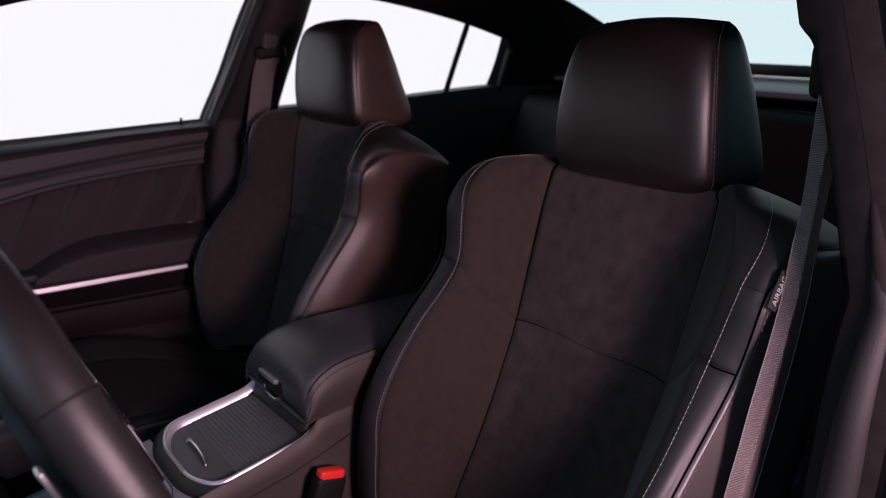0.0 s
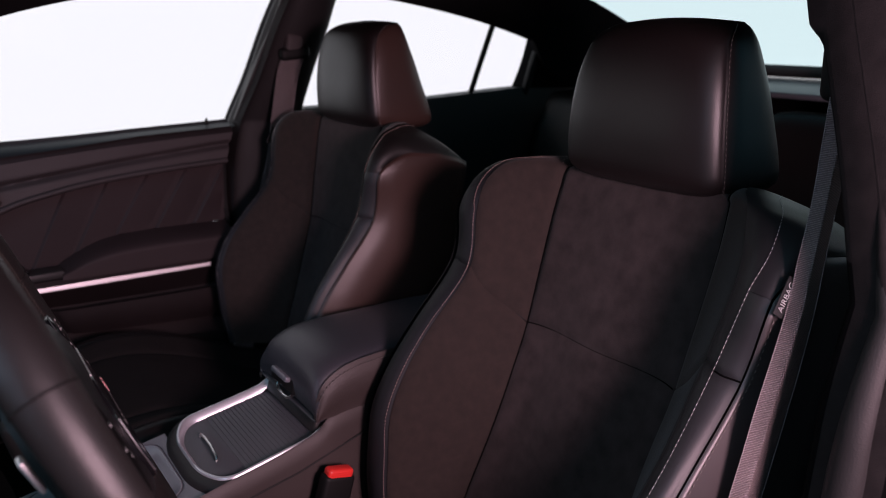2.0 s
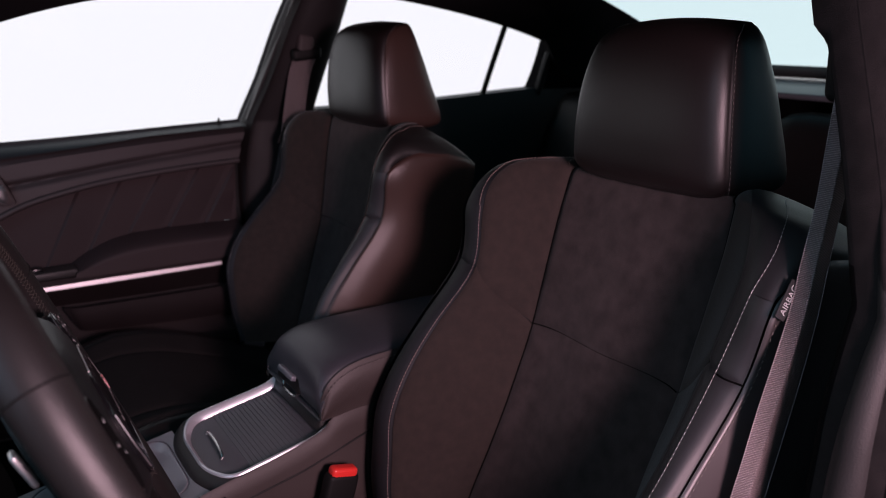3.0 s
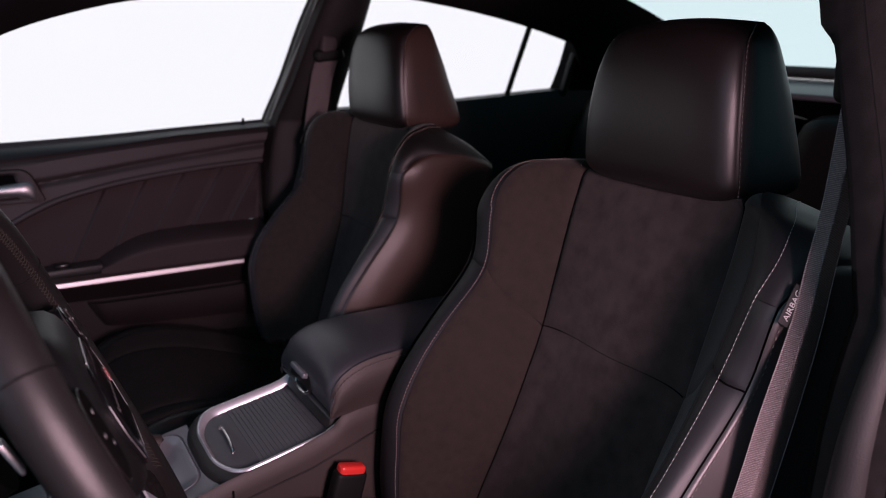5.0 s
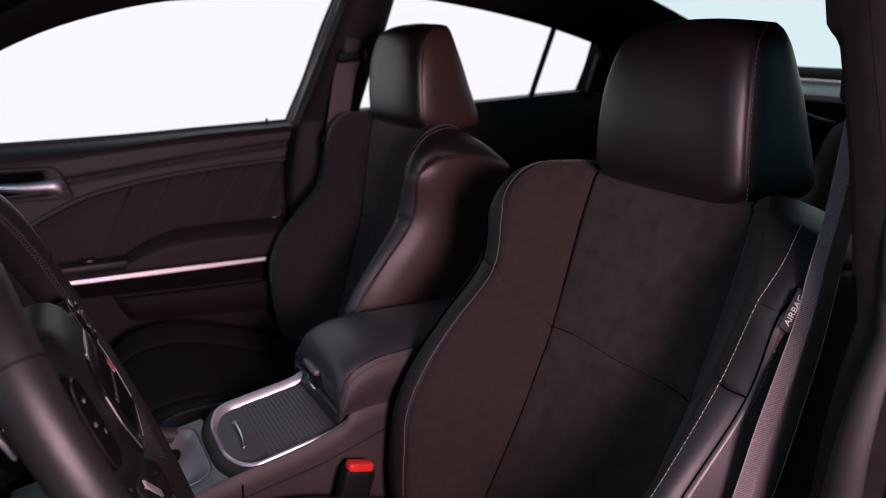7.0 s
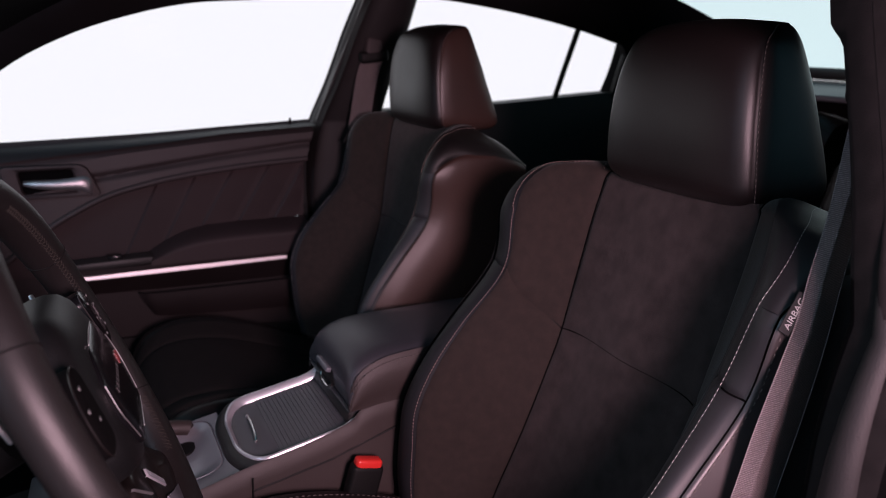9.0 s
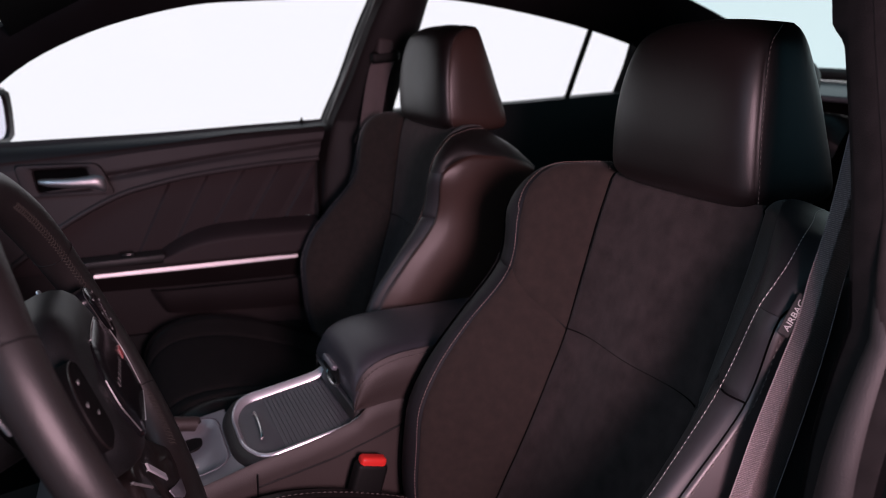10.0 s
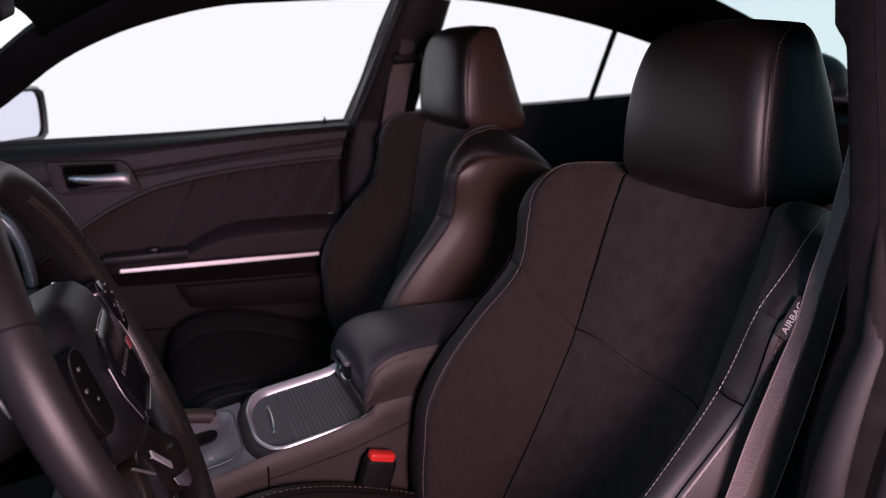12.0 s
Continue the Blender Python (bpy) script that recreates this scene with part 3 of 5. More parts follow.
def build_seat(yc, out, label):
    """out: +1 or -1, the side of the seat towards its door."""
    seat = thing("car_seat", label, "car seat", "front seats", at=pose(0, yc, 0))
    cross = row_at(0.807)
    notch = row_at(0.882)
    flat = lambda c: (lambda k: c)
    backrest = None
    bm = bmesh.new()   # rear of the back, closed over the top
    hem = side_top(1)
    for us in ((5.7, 7), (-7, -5.7)):
        P, N, Q = panel(back_point, us, (flat(0), flat(hem)), 14, 44, puff=0.0, curl=(0, 0, 0, 0))
        grid(bm, Q)
    low = [back_point(u, hem) for u in np.linspace(5.7, 7, 12)] + [back_point(u, hem) for u in np.linspace(-7, -5.7, 12)]
    high = [back_point(u, 12.4) for u in np.linspace(2, -2, 24)]
    grid(bm, [[p + (q - p) * k / 6 + np.array((0.02, 0, 0.012)) * math.sin(math.pi * k / 6) * math.sin(math.pi * i / 23) for i, (p, q) in enumerate(zip(low, high))] for k in range(7)])
    bmesh.ops.remove_doubles(bm, verts=bm.verts[:], dist=0.0005)
    backrest = part("backrest", bm, LEATHER, seat, "black leather backrest", sharp=70)
    for sg in (1, -1):
        outer = sg == out
        # the copy for each side follows how light falls on it
        cover = (LIT_SIDE_LEATHER if out < 0 else SHADED_LEATHER) if outer else (SHADED_LEATHER if out < 0 else LIT_LEATHER)
        us = (3, 5.7) if sg > 0 else (-5.7, -3)
        seam = 0.45
        P, N, Q = panel(back_point, us, (flat(0), side_top if sg > 0 else (lambda k: side_top(1 - k))), 26, 40, puff=0.006, groove=0.007, reach=0.0045, curl=((seam, 0) if sg > 0 else (0, seam)) + (0, 0.45))
        bm = bmesh.new()
        grid(bm, Q)
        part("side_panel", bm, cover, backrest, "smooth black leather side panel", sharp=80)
        P, N, Q = panel(shoulder_point(sg), (0, 1), (flat(0), flat(1)), 18, 30, puff=0.0033 if outer and out < 0 else 0.001, groove=0.006, reach=0.0045, curl=(0.1 if outer and out < 0 else 0.25, 0.45, 0, 0), turn=-sg)
        bm = bmesh.new()
        grid(bm, Q)
        part("shoulder", bm, (BORDER_PANEL if out < 0 else SHADED_LEATHER) if outer else (SHADED_LEATHER if out < 0 else SHADED_SHOULDER), backrest, "smooth black leather shoulder", sharp=80)
    jobs = [("insert", (-1, 1), flat(0), flat(cross), SUEDE_INSERT, 24, 20, (0.75, 0.75, 0, 0.45)), ("insert", (-1, 1), flat(cross), flat(12.4), SUEDE_INSERT, 24, 24, (0.75, 0.75, 0.45, 0))]
    for sg in (1, -1):
        low = (lambda k: cross + (notch - cross) * k) if sg > 0 else (lambda k: notch + (cross - notch) * k)
        us = (1, 2) if sg > 0 else (-2, -1)
        hem = 0.1 if sg == out and out < 0 else 0.25
        inner, ridge = (0.75, hem) if sg > 0 else (hem, 0.75)
        jobs.append(("bolster", us, flat(0), low, SUEDE, 16, 24, (inner, ridge, 0, 0.35)))
        jobs.append(("bolster", us, low, flat(12.4), SUEDE, 16, 28, (inner, ridge, 0.35, 0)))
        us = (2, 3) if sg > 0 else (-3, -2)
        seam = 0.45
        a, b = (hem, seam) if sg > 0 else (seam, hem)
        cover = (BORDER_PANEL if out < 0 else SHADED_LEATHER) if sg == out else (SHADED_LEATHER if out < 0 else BORDER_PANEL)
        jobs.append(("border", us, flat(0), flat(notch), cover, 8, 28, (a, b, 0, 0.4)))
        jobs.append(("border", us, flat(notch), flat(SIDE_TOP), cover, 8, 30, (a, b, 0.4, 0)))
    for name, us, lo, hi, mat, nu, nv, curl in jobs:
        P, N, Q = panel(covered, us, (lo, hi), nu, nv, puff=0.0035 if name != "border" or cover_out(us, out) else 0.001, groove=0.008, reach=0.0045, curl=curl)
        bm = bmesh.new()
        grid(bm, Q)
        part(name, bm, mat, backrest, {"insert": "mottled dark suede centre", "bolster": "dark suede side bolster", "border": "smooth black leather border"}[name], sharp=80)
    # black cords laid in the seams, added to darken their creases
    def deep(u, v, d):
        n = np.cross(back_point(u + 0.02, v) - back_point(u - 0.02, v), back_point(u, v + 0.05) - back_point(u, max(v - 0.05, 0)))
        return back_point(u, v) + n / np.linalg.norm(n) * d
    for sg in (1, -1):
        bm = bmesh.new()
        tube(bm, [deep(sg, v, 0.0050) for v in np.linspace(0.1, 11.2, 90)], 0.0010, 6)
        part("seam_line", bm, DEEP_BLACK, backrest, "dark sunken seam")
        bm = bmesh.new()
        tube(bm, [deep(sg * (1 + k), cross + (notch - cross) * k, 0.0013) for k in np.linspace(0, 1, 20)], 0.0009, 6)
        part("seam_line", bm, DARK, backrest)
    bm = bmesh.new()
    tube(bm, [deep(u, cross, 0.0006) for u in np.linspace(-1, 1, 30)], 0.0008, 6)
    part("seam_line", bm, DEEP_BLACK, backrest)
    bm = bmesh.new()
    tube(bm, [deep(out * u, notch, -0.0006 if out < 0 else 0.0014) for u in np.linspace(2.15, 3.0, 12)], 0.0010, 6)
    part("seam_line", bm, DEEP_BLACK, backrest)
    # rows of thread beside the seams
    for name, u, du, size, thick in (("border_stitching", 2, 0.17, 0.0042, 0.0007), ("side_stitching", 3, 0.10, 0.0042, 0.0015)):
        for sg in (1, -1):
            bm = bmesh.new()
            line = []
            for v in np.linspace(0.3, SIDE_TOP - 0.05, 200):
                uu = sg * (u + (du if sg == out or u == 3 else 0.07))
                p = back_point(uu, v)
                n = np.cross(back_point(uu + 0.02, v) - back_point(uu - 0.02, v), back_point(uu, v + 0.05) - back_point(uu, v - 0.05))
                n /= -np.linalg.norm(n)
                line.append((p + n * (0.0031 if u == 2 and sg == out and out < 0 else 0.0), n))
            if u == 2:   # over the shoulder
                cap = shoulder_point(sg)
                for k in np.linspace(0.0, 0.9, 60):
                    w = 0.10 if leather_start(9, sg) == 2 else 0.50 - 0.05 * k
                    p = cap(w, k)
                    n = np.cross(cap(w + 0.04, k) - cap(w - 0.04, k), cap(w, k + 0.03) - cap(w, max(k - 0.02, 0))) * -sg
                    n /= np.linalg.norm(n)
                    line.append((p + n * (0.0033 if sg == out and out < 0 else 0.0018), n))
            m = (THREAD if u == 2 else (DARK_THREAD if out < 0 else DARK)) if sg == out else (BROWN_THREAD if u == 2 else DARK_THREAD)
            if u == 3 and sg != out and out < 0:
                bm.free()
                continue
            stitches(bm, line, size if sg == out else 0.0038, (0.0017 if sg == out else 0.0014) if u == 2 else 0.0034, thick if sg == out or u == 3 else 0.0010, 0.0004 if u == 2 else (0.0066 if sg == out else 0.0026))
            bm.faces.ensure_lookup_table()
            part(name, bm, m, backrest, "row of pale thread" if m is THREAD else "row of dark thread")
    for sg in (1, -1):   # thread over the upper end of the bolsters
        if sg == out and out < 0:
            continue
        bm = bmesh.new()
        line = []
        for k in np.linspace(0, 1, 60):
            u, v = sg * (1.95 - 0.92 * k), 9.9 + 1.0 * math.sin(math.pi * min(k * 1.25, 0.5)) - 1.6 * max(k - 0.55, 0) / 0.45
            n = np.cross(back_point(u + 0.02, v) - back_point(u - 0.02, v), back_point(u, v + 0.05) - back_point(u, v - 0.05))
            line.append((back_point(u, v), -n / np.linalg.norm(n)))
        stitches(bm, line, 0.0036, 0.0016, 0.0008, 0.0022)
        part("top_stitching", bm, BROWN_THREAD if out < 0 else DARK_THREAD, backrest, "row of brown thread")
    build_tag(seat, out)
    build_headrest(seat, out)
    build_cushion(seat, out)
    return seat


# height, front x at the middle, half width at the seam, half width at the side, depth
REST_ROWS = [
    (1.030, 0.780, 0.080, 0.082, 0.060),
    (1.027, 0.756, 0.104, 0.106, 0.126),
    (1.042, 0.735, 0.121, 0.125, 0.166),
    (1.075, 0.729, 0.122, 0.127, 0.162),
    (1.115, 0.727, 0.119, 0.124, 0.147),
    (1.155, 0.729, 0.114, 0.119, 0.130),
    (1.190, 0.735, 0.107, 0.112, 0.111),
    (1.215, 0.746, 0.100, 0.104, 0.092),
    (1.230, 0.772, 0.090, 0.092, 0.062),
    (1.236, 0.806, 0.078, 0.080, 0.024),
]


def rest_point(u, v):
    """Headrest: u 0 front middle, 4/3 the sewn front edge, 2.5 the side, 4 rear middle; a crease runs along the sewn edge."""
    z, x, w, ws, d = spline(REST_ROWS, v)
    e = min(0.031, 0.40 * d)
    a, sg = abs(u) * 0.75, math.copysign(1.0, u)
    if a <= 1:
        keys = [(-w * 0.5, 0.045 * e), (0, 0), (w * 0.5, 0.045 * e), (w * 0.84, 0.27 * e), (w, 0.72 * e)]
        s, q = spline(keys + [(w * 1.09, 1.15 * e)], 1 + a * 3)
    else:
        keys = [(w, 0.72 * e), (ws, 0.72 * e + 0.30 * (d - e)), (ws * 0.97, 0.80 * d), (ws * 0.78, 0.97 * d), (0, d)]
        s, q = spline(keys, (a - 1) * 2)
    z -= 0.011 * min(abs(s) / 0.12, 1.0) ** 2 * min(max((v - 5) / 3.5, 0), 1)   # the top slopes down to the sides
    return np.array((x + q, sg * s, z))


def build_headrest(seat, out):
    rest = None
    last = len(REST_ROWS) - 1
    flat = lambda c: (lambda k: c)
    seam = 4 / 3
    for k, us in enumerate(((-seam, seam), (seam, 4.0), (-4.0, -seam))):
        P, N, Q = panel(rest_point, us, (flat(0), flat(last)), 26, 40, puff=0.0, groove=0.0022, reach=0.0032, curl=(1, 1, 0, 0) if k == 0 else ((1, 0, 0, 0) if k == 1 else (0, 1, 0, 0)))
        bm = bmesh.new()
        grid(bm, Q)
        if k == 0:
            rest = part("headrest", bm, LEATHER, seat, "smooth black leather headrest", sharp=80)
        else:
            # passenger headrest's inner side takes the lit copy
            part("side_cover", bm, LIT_LEATHER if out > 0 and k == 2 else LEATHER, rest, sharp=80)
    for v in (0, last):
        bm = bmesh.new()
        ring = [rest_point(u, v) for u in np.linspace(-4, 4, 41)[:-1]]
        c = bm.verts.new(np.mean(ring, axis=0))
        vs = [bm.verts.new(p) for p in ring]
        for a, b in zip(vs, vs[1:] + vs[:1]):
            bm.faces.new((a, b, c))
        part("end_cover", bm, LEATHER, rest)
    for sg in (1, -1):
        bm = bmesh.new()
        line = []
        for v in np.linspace(1.2, 8.6, 120):
            uu = sg * (seam + 0.055)
            p = rest_point(uu, v)
            n = np.cross(rest_point(uu + 0.02, v) - rest_point(uu - 0.02, v), rest_point(uu, v + 0.05) - rest_point(uu, v - 0.05))
            line.append((p, -n / np.linalg.norm(n)))
        stitches(bm, line, 0.004, 0.0025, 0.0013, 0.001)
        part("stitching", bm, DARK_THREAD, rest, "row of dark thread")
        bm = bmesh.new()
        tube(bm, [(0.805, sg * 0.062, 1.06), (0.80, sg * 0.062, 1.0)], 0.006, 10)
        part("post", bm, CHROME, rest, "chrome headrest post")


def cushion_point(u, v):
    """Seat cushion: v from the rear to the front lip and down; u across as on the back."""
    rows = [  # x, z of the middle, half insert, half ridge, half outside, ridge height, skirt
        (0.70, 0.425, 0.130, 0.200, 0.245, 0.050, 0.08), (0.60, 0.438, 0.130, 0.202, 0.245, 0.052, 0.09), (0.48, 0.494, 0.132, 0.204, 0.248, 0.050, 0.12),
        (0.37, 0.534, 0.135, 0.204, 0.250, 0.044, 0.15), (0.285, 0.546, 0.138, 0.204, 0.250, 0.040, 0.17), (0.22, 0.542, 0.135, 0.198, 0.246, 0.026, 0.16),
        (0.182, 0.512, 0.130, 0.190, 0.238, 0.012, 0.13), (0.176, 0.45, 0.130, 0.188, 0.234, 0.006, 0.08), (0.19, 0.39, 0.130, 0.186, 0.230, 0.0, 0.03)]
    x, z, wi, wr, wo, h, sk = spline(rows, v)
    half = [(0, 0.42 * h), (wi, 0.55 * h), (wr, h * 0.97), (wo - 0.012, h * 0.55), (wo, -0.03), (wo, -sk * 0.6), (wo - 0.01, -sk)]
    keys = [(-s, q) for s, q in half[:0:-1]] + half
    s, q = spline(keys, u + 6)
    return np.array((x, s, z + q - 0.013 - SEAT_SHAPE["sink"]))


def build_cushion(seat, out):
    flat = lambda c: (lambda k: c)
    base = None
    for us, mat, label in (((-1, 1), SHADED_SUEDE, ""), ((1, 2), SHADED_SUEDE, ""), ((-2, -1), SHADED_SUEDE, ""), ((2, 6), LEATHER, ""), ((-6, -2), LEATHER, "")):
        P, N, Q = panel(cushion_point, us, (flat(0), flat(8)), 18, 40, puff=0.003, groove=0.004, reach=0.005, curl=(1, 1, 0, 0), turn=1)
        bm = bmesh.new()
        grid(bm, Q)
        if base is None:
            base = part("cushion", bm, mat, seat, "dark suede seat cushion", sharp=80)
        else:
            part("cushion_bolster" if mat is SHADED_SUEDE else "cushion_side", bm, mat, base, sharp=80)
    bm = bmesh.new()
    for sg in (1, -1):
        line = [(cushion_point(sg * 2.1, v), np.array((0, 0, 1.0))) for v in np.linspace(1, 7, 120)]
        stitches(bm, line, 0.0055, 0.003, 0.0016, 0.001)
    part("stitching", bm, DARK if out > 0 else DARK_THREAD, base)
    bm = bmesh.new()
    block(bm, (0.46, 0.44, 0.10), pose(0.44, 0, 0.36), 0.02, 3)
    part("seat_base", bm, DARK, seat, "black plastic seat base")


build_seat(-0.395, -1, "black driver seat with suede centre and leather bolsters")
SEAT_SHAPE.update(shear=0.13, wide=0.0, sink=0.0, outer=1)
build_seat(0.368, 1, "black passenger seat with suede centre beside the console")

# ---- centre console ----
CON_Y = -0.023
rise = lambda x: 0.607 + 0.20 * (x - 0.306)


def rounded(pts, r, n=6):
    """A closed outline of 2D points with rounded corners."""
    out = []
    for i, p in enumerate(pts):
        a, b = np.array(pts[i - 1], float), np.array(pts[(i + 1) % len(pts)], float)
        p = np.array(p, float)
        rr = r[i] if isinstance(r, (list, tuple)) else r
        da, db = (a - p) / np.linalg.norm(a - p), (b - p) / np.linalg.norm(b - p)
        for k in range(n + 1):
            t = k / n
            out.append(tuple((1 - t) ** 2 * (p + da * rr) + 2 * t * (1 - t) * p + t * t * (p + db * rr)))
    return out


def build_console():
    con = thing("center_console", "brown-black center console between the front seats", "console")
    y0 = CON_Y
    bm = bmesh.new()   # body, both flanks
    rings = []
    for x, top, w in ((-0.30, 0.50, 0.118), (-0.05, 0.530, 0.114), (0.10, 0.560, 0.108), (0.20, 0.580, 0.104), (0.282, 0.6045, 0.1065), (0.36, 0.6205, 0.1065), (0.43, 0.642, 0.1065), (0.46, 0.664, 0.1065), (0.55, 0.672, 0.103), (0.80, 0.66, 0.10)):
        far = min(top, rise(x) + 0.002) if x < 0.47 else top
        prof = [(-w - 0.012, 0.33), (-w - 0.010, 0.45), (-w - 0.004, top - 0.03), (-w - 0.001, top - 0.009), (-w + 0.004, top - 0.0035), (-w + 0.014, top - 0.014), (0, top - 0.046), (w - 0.020, far - 0.022), (w - 0.010, far - 0.022), (w - 0.007, far - 0.028), (w - 0.006, far - 0.04), (w, 0.45), (w + 0.004, 0.33)]
        rings.append([(x, y0 + s, z) for s, z in prof])
    pts = np.array(rings)
    fine = [[spline(pts[:, j], k * 9 / 40) for j in range(pts.shape[1])] for k in range(41)]
    cut = next(k for k, ring in enumerate(fine) if ring[0][0] > 0.10)
    grid(bm, fine[cut:], close=True, cap=True)
    body = part("body", bm, CONSOLE, con, "grained brown-black console body", sharp=45)
    bm = bmesh.new()   # the stretch under the dashboard, blackened in colour where it caught light
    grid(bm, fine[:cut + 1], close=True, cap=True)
    part("front_body", bm, DARK, con, "console front end coloured black under the dashboard", sharp=45)
    for sg in (1, -1):   # parting line and panel edge along the flank
        bm = bmesh.new()
        tube(bm, [(x, y0 + sg * 0.1113, rise(x) - 0.037 + 0.012 * max(x - 0.4, 0) / 0.1) for x in np.linspace(0.283, 0.60, 30)], 0.0016, 6)
        tube(bm, [(0.284, y0 + sg * 0.1132, z) for z in np.linspace(0.45, 0.588, 8)], 0.0013, 6)
        part("parting_line", bm, DARK, body)
    # bright frame round the roller door
    outline = rounded([(0.458, -0.101), (0.297, -0.103), (0.273, -0.057), (0.273, 0.057), (0.297, 0.103), (0.458, 0.101)], [0.004, 0.021, 0.030, 0.030, 0.021, 0.004], 8)
    inner = rounded([(0.455, -0.090), (0.305, -0.090), (0.2830, -0.048), (0.2830, 0.048), (0.305, 0.087), (0.455, 0.087)], [0.004, 0.018, 0.026, 0.026, 0.018, 0.004], 8)
    lift = lambda x: rise(x) + 9.0 * max(x - 0.415, 0) ** 2
    bm = bmesh.new()
    line = [a for a in zip(outline, inner)]
    legs = lambda side: [((0.458 - 0.140 * k / 9, side * (0.101 + 0.0017 * k / 9)), (0.455 - 0.132 * k / 9, side * (0.0885 - 0.0015 * side))) for k in range(9)]
    line = legs(-1) + line[9:-9] + legs(1)[::-1]
    rings = []
    for (x, y), (xi, yi) in line:   # outer foot, rounded crown, then a bright slope down to the roller
        at = lambda t, dz: (x + (xi - x) * t, y0 + y + (yi - y) * t, lift(x) + dz)
        rings.append([at(-0.05, -0.012), at(-0.03, -0.003), at(0.06, 0.0012), at(0.20, 0.0026), at(0.38, 0.0022), at(0.52, 0.0002), at(0.95, -0.0062), at(1.0, -0.009), at(0.6, -0.014)])
    grid(bm, rings, close=True, cap=True)
    part("bezel", bm, BEZEL, con, "satin chrome frame round the cup holder door", sharp=55)
    bm = bmesh.new()   # dark front lip below the frame
    fade = lambda x: min(max((0.330 - x) / 0.035, 0.0), 1.0)
    grow = [(x - 0.014 * fade(x), y * (1 + 0.06 * fade(x))) for x, y in outline]
    rings = [[((1 - t) * x + t * gx, y0 + (1 - t) * y + t * gy, lift(x) - 0.001 - drop * fade(x)) for (x, y), (gx, gy) in zip(outline, grow)] for t, drop in ((0, 0.0), (0.5, 0.003), (1, 0.013), (1, 0.035))]
    keep = [k for k, (x, y) in enumerate(outline) if x < 0.36]
    grid(bm, [[r[k] for k in keep] for r in rings])
    part("front_lip", bm, PLASTIC, con, "black rounded lip")
    roller = None
    x = 0.292
    bm = bmesh.new()   # plain front plate of the roller door
    slab(bm, [(px, y0 + py, rise(px) - 0.008) for px, py in rounded([(0.332, -0.091), (0.303, -0.091), (0.2820, -0.049), (0.2820, 0.049), (0.303, 0.088), (0.332, 0.088)], [0.002, 0.018, 0.026, 0.026, 0.018, 0.002])], 0.004, (0, 0, -1), 0.001)
    roller = part("roller_door", bm, ROLLER, con, "ribbed black sliding cup holder door")
    slat_bm = bmesh.new()
    block(slat_bm, (0.0063, 0.179, 0.004), pose(0, -0.0015, 0), 0.0004, 1)
    first = None
    for k in range(17):
        xs = 0.3355 + 0.0064 * k
        at = pose(xs, y0, rise(xs) - 0.0095, 0, -11.3, 0)
        if first is None:
            first = part("slat", slat_bm, ROLLER, roller)
            first.matrix_world = at
        else:
            ob = new("slat", first.data)
            ob.parent, ob.matrix_world = roller, at
    bm = bmesh.new()
    tube(bm, smooth_line([(0.305, y0 - 0.039, rise(0.305) - 0.006), (0.307, y0 - 0.035, rise(0.307) - 0.001), (0.3095, y0, rise(0.31) + 0.001), (0.3095, y0 + 0.036, rise(0.31) - 0.001), (0.308, y0 + 0.040, rise(0.308) - 0.006)], 20), 0.0022, 8)
    part("pull_handle", bm, CHROME, roller, "slim chrome pull handle")
    # padded lid
    bm = bmesh.new()
    keys = [(0.452, 0.652, 0.088, 0.000), (0.435, 0.664, 0.094, 0.012), (0.434, 0.699, 0.095, 0.044), (0.450, 0.726, 0.096, 0.068), (0.496, 0.742, 0.096, 0.082), (0.60, 0.746, 0.096, 0.086), (0.70, 0.749, 0.095, 0.086), (0.80, 0.747, 0.094, 0.084)]
    rings = []
    for k in range(49):
        x, z, w, h = spline(keys, k * 7 / 48)
        prof = [(-w * 0.96, z - h), (-w - 0.006, z - h * 0.92), (-w - 0.008, z - h * 0.5), (-w * 0.985, z - 0.022 * min(h / 0.06, 1)), (-w * 0.86, z - 0.006 * min(h / 0.06, 1)), (-w * 0.5, z), (0, z + 0.002)]
        prof += [(-s, q) for s, q in prof[-2::-1]]
        pp = smooth_line(prof, 31)
        rings.append([(x, y0 + s, q) for s, q in pp])
    grid(bm, rings, close=True, cap=True)
    lid = part("armrest_lid", bm, LID_LEATHER, con, "padded black leather armrest lid", sharp=60)
    for sg in (1, -1):   # sewn side cheek of the lid
        bm = bmesh.new()
        arc = smooth_line([(0.432, 0.659), (0.434, 0.680), (0.443, 0.705), (0.464, 0.724), (0.50, 0.736), (0.56, 0.741), (0.66, 0.743), (0.79, 0.742)], 40)
        low = smooth_line([(0.4325, 0.657), (0.446, 0.658), (0.466, 0.659), (0.50, 0.661), (0.55, 0.663), (0.60, 0.665), (0.70, 0.668), (0.79, 0.668)], 40)
        top = [(x, y0 + sg * 0.0985, z - (0.014 if sg > 0 else 0)) for x, z in arc]
        bot = [(x, y0 + sg * 0.1045, z) for x, z in low]
        rows = [[(np.array(a) * (1 - k / 6) + np.array(b) * k / 6) + np.array((0, sg * 0.006 * math.sin(math.pi * min(k / 6 + 0.12, 1)) - sg * (0.004 if k == 0 else 0), 0)) for a, b in zip(top, bot)] for k in range(7)]
        grid(bm, rows)
        part("lid_cheek", bm, CONSOLE, lid, "sewn leather side of the lid", sharp=70)
        bm = bmesh.new()
        stitches(bm, [(np.array((x, y0 + sg * 0.1035, z - (0.006 if sg < 0 else 0.022))), np.array((0, sg * 1.0, 0.3))) for x, z in arc], 0.0045, 0.0025, 0.0014, 0.0005)
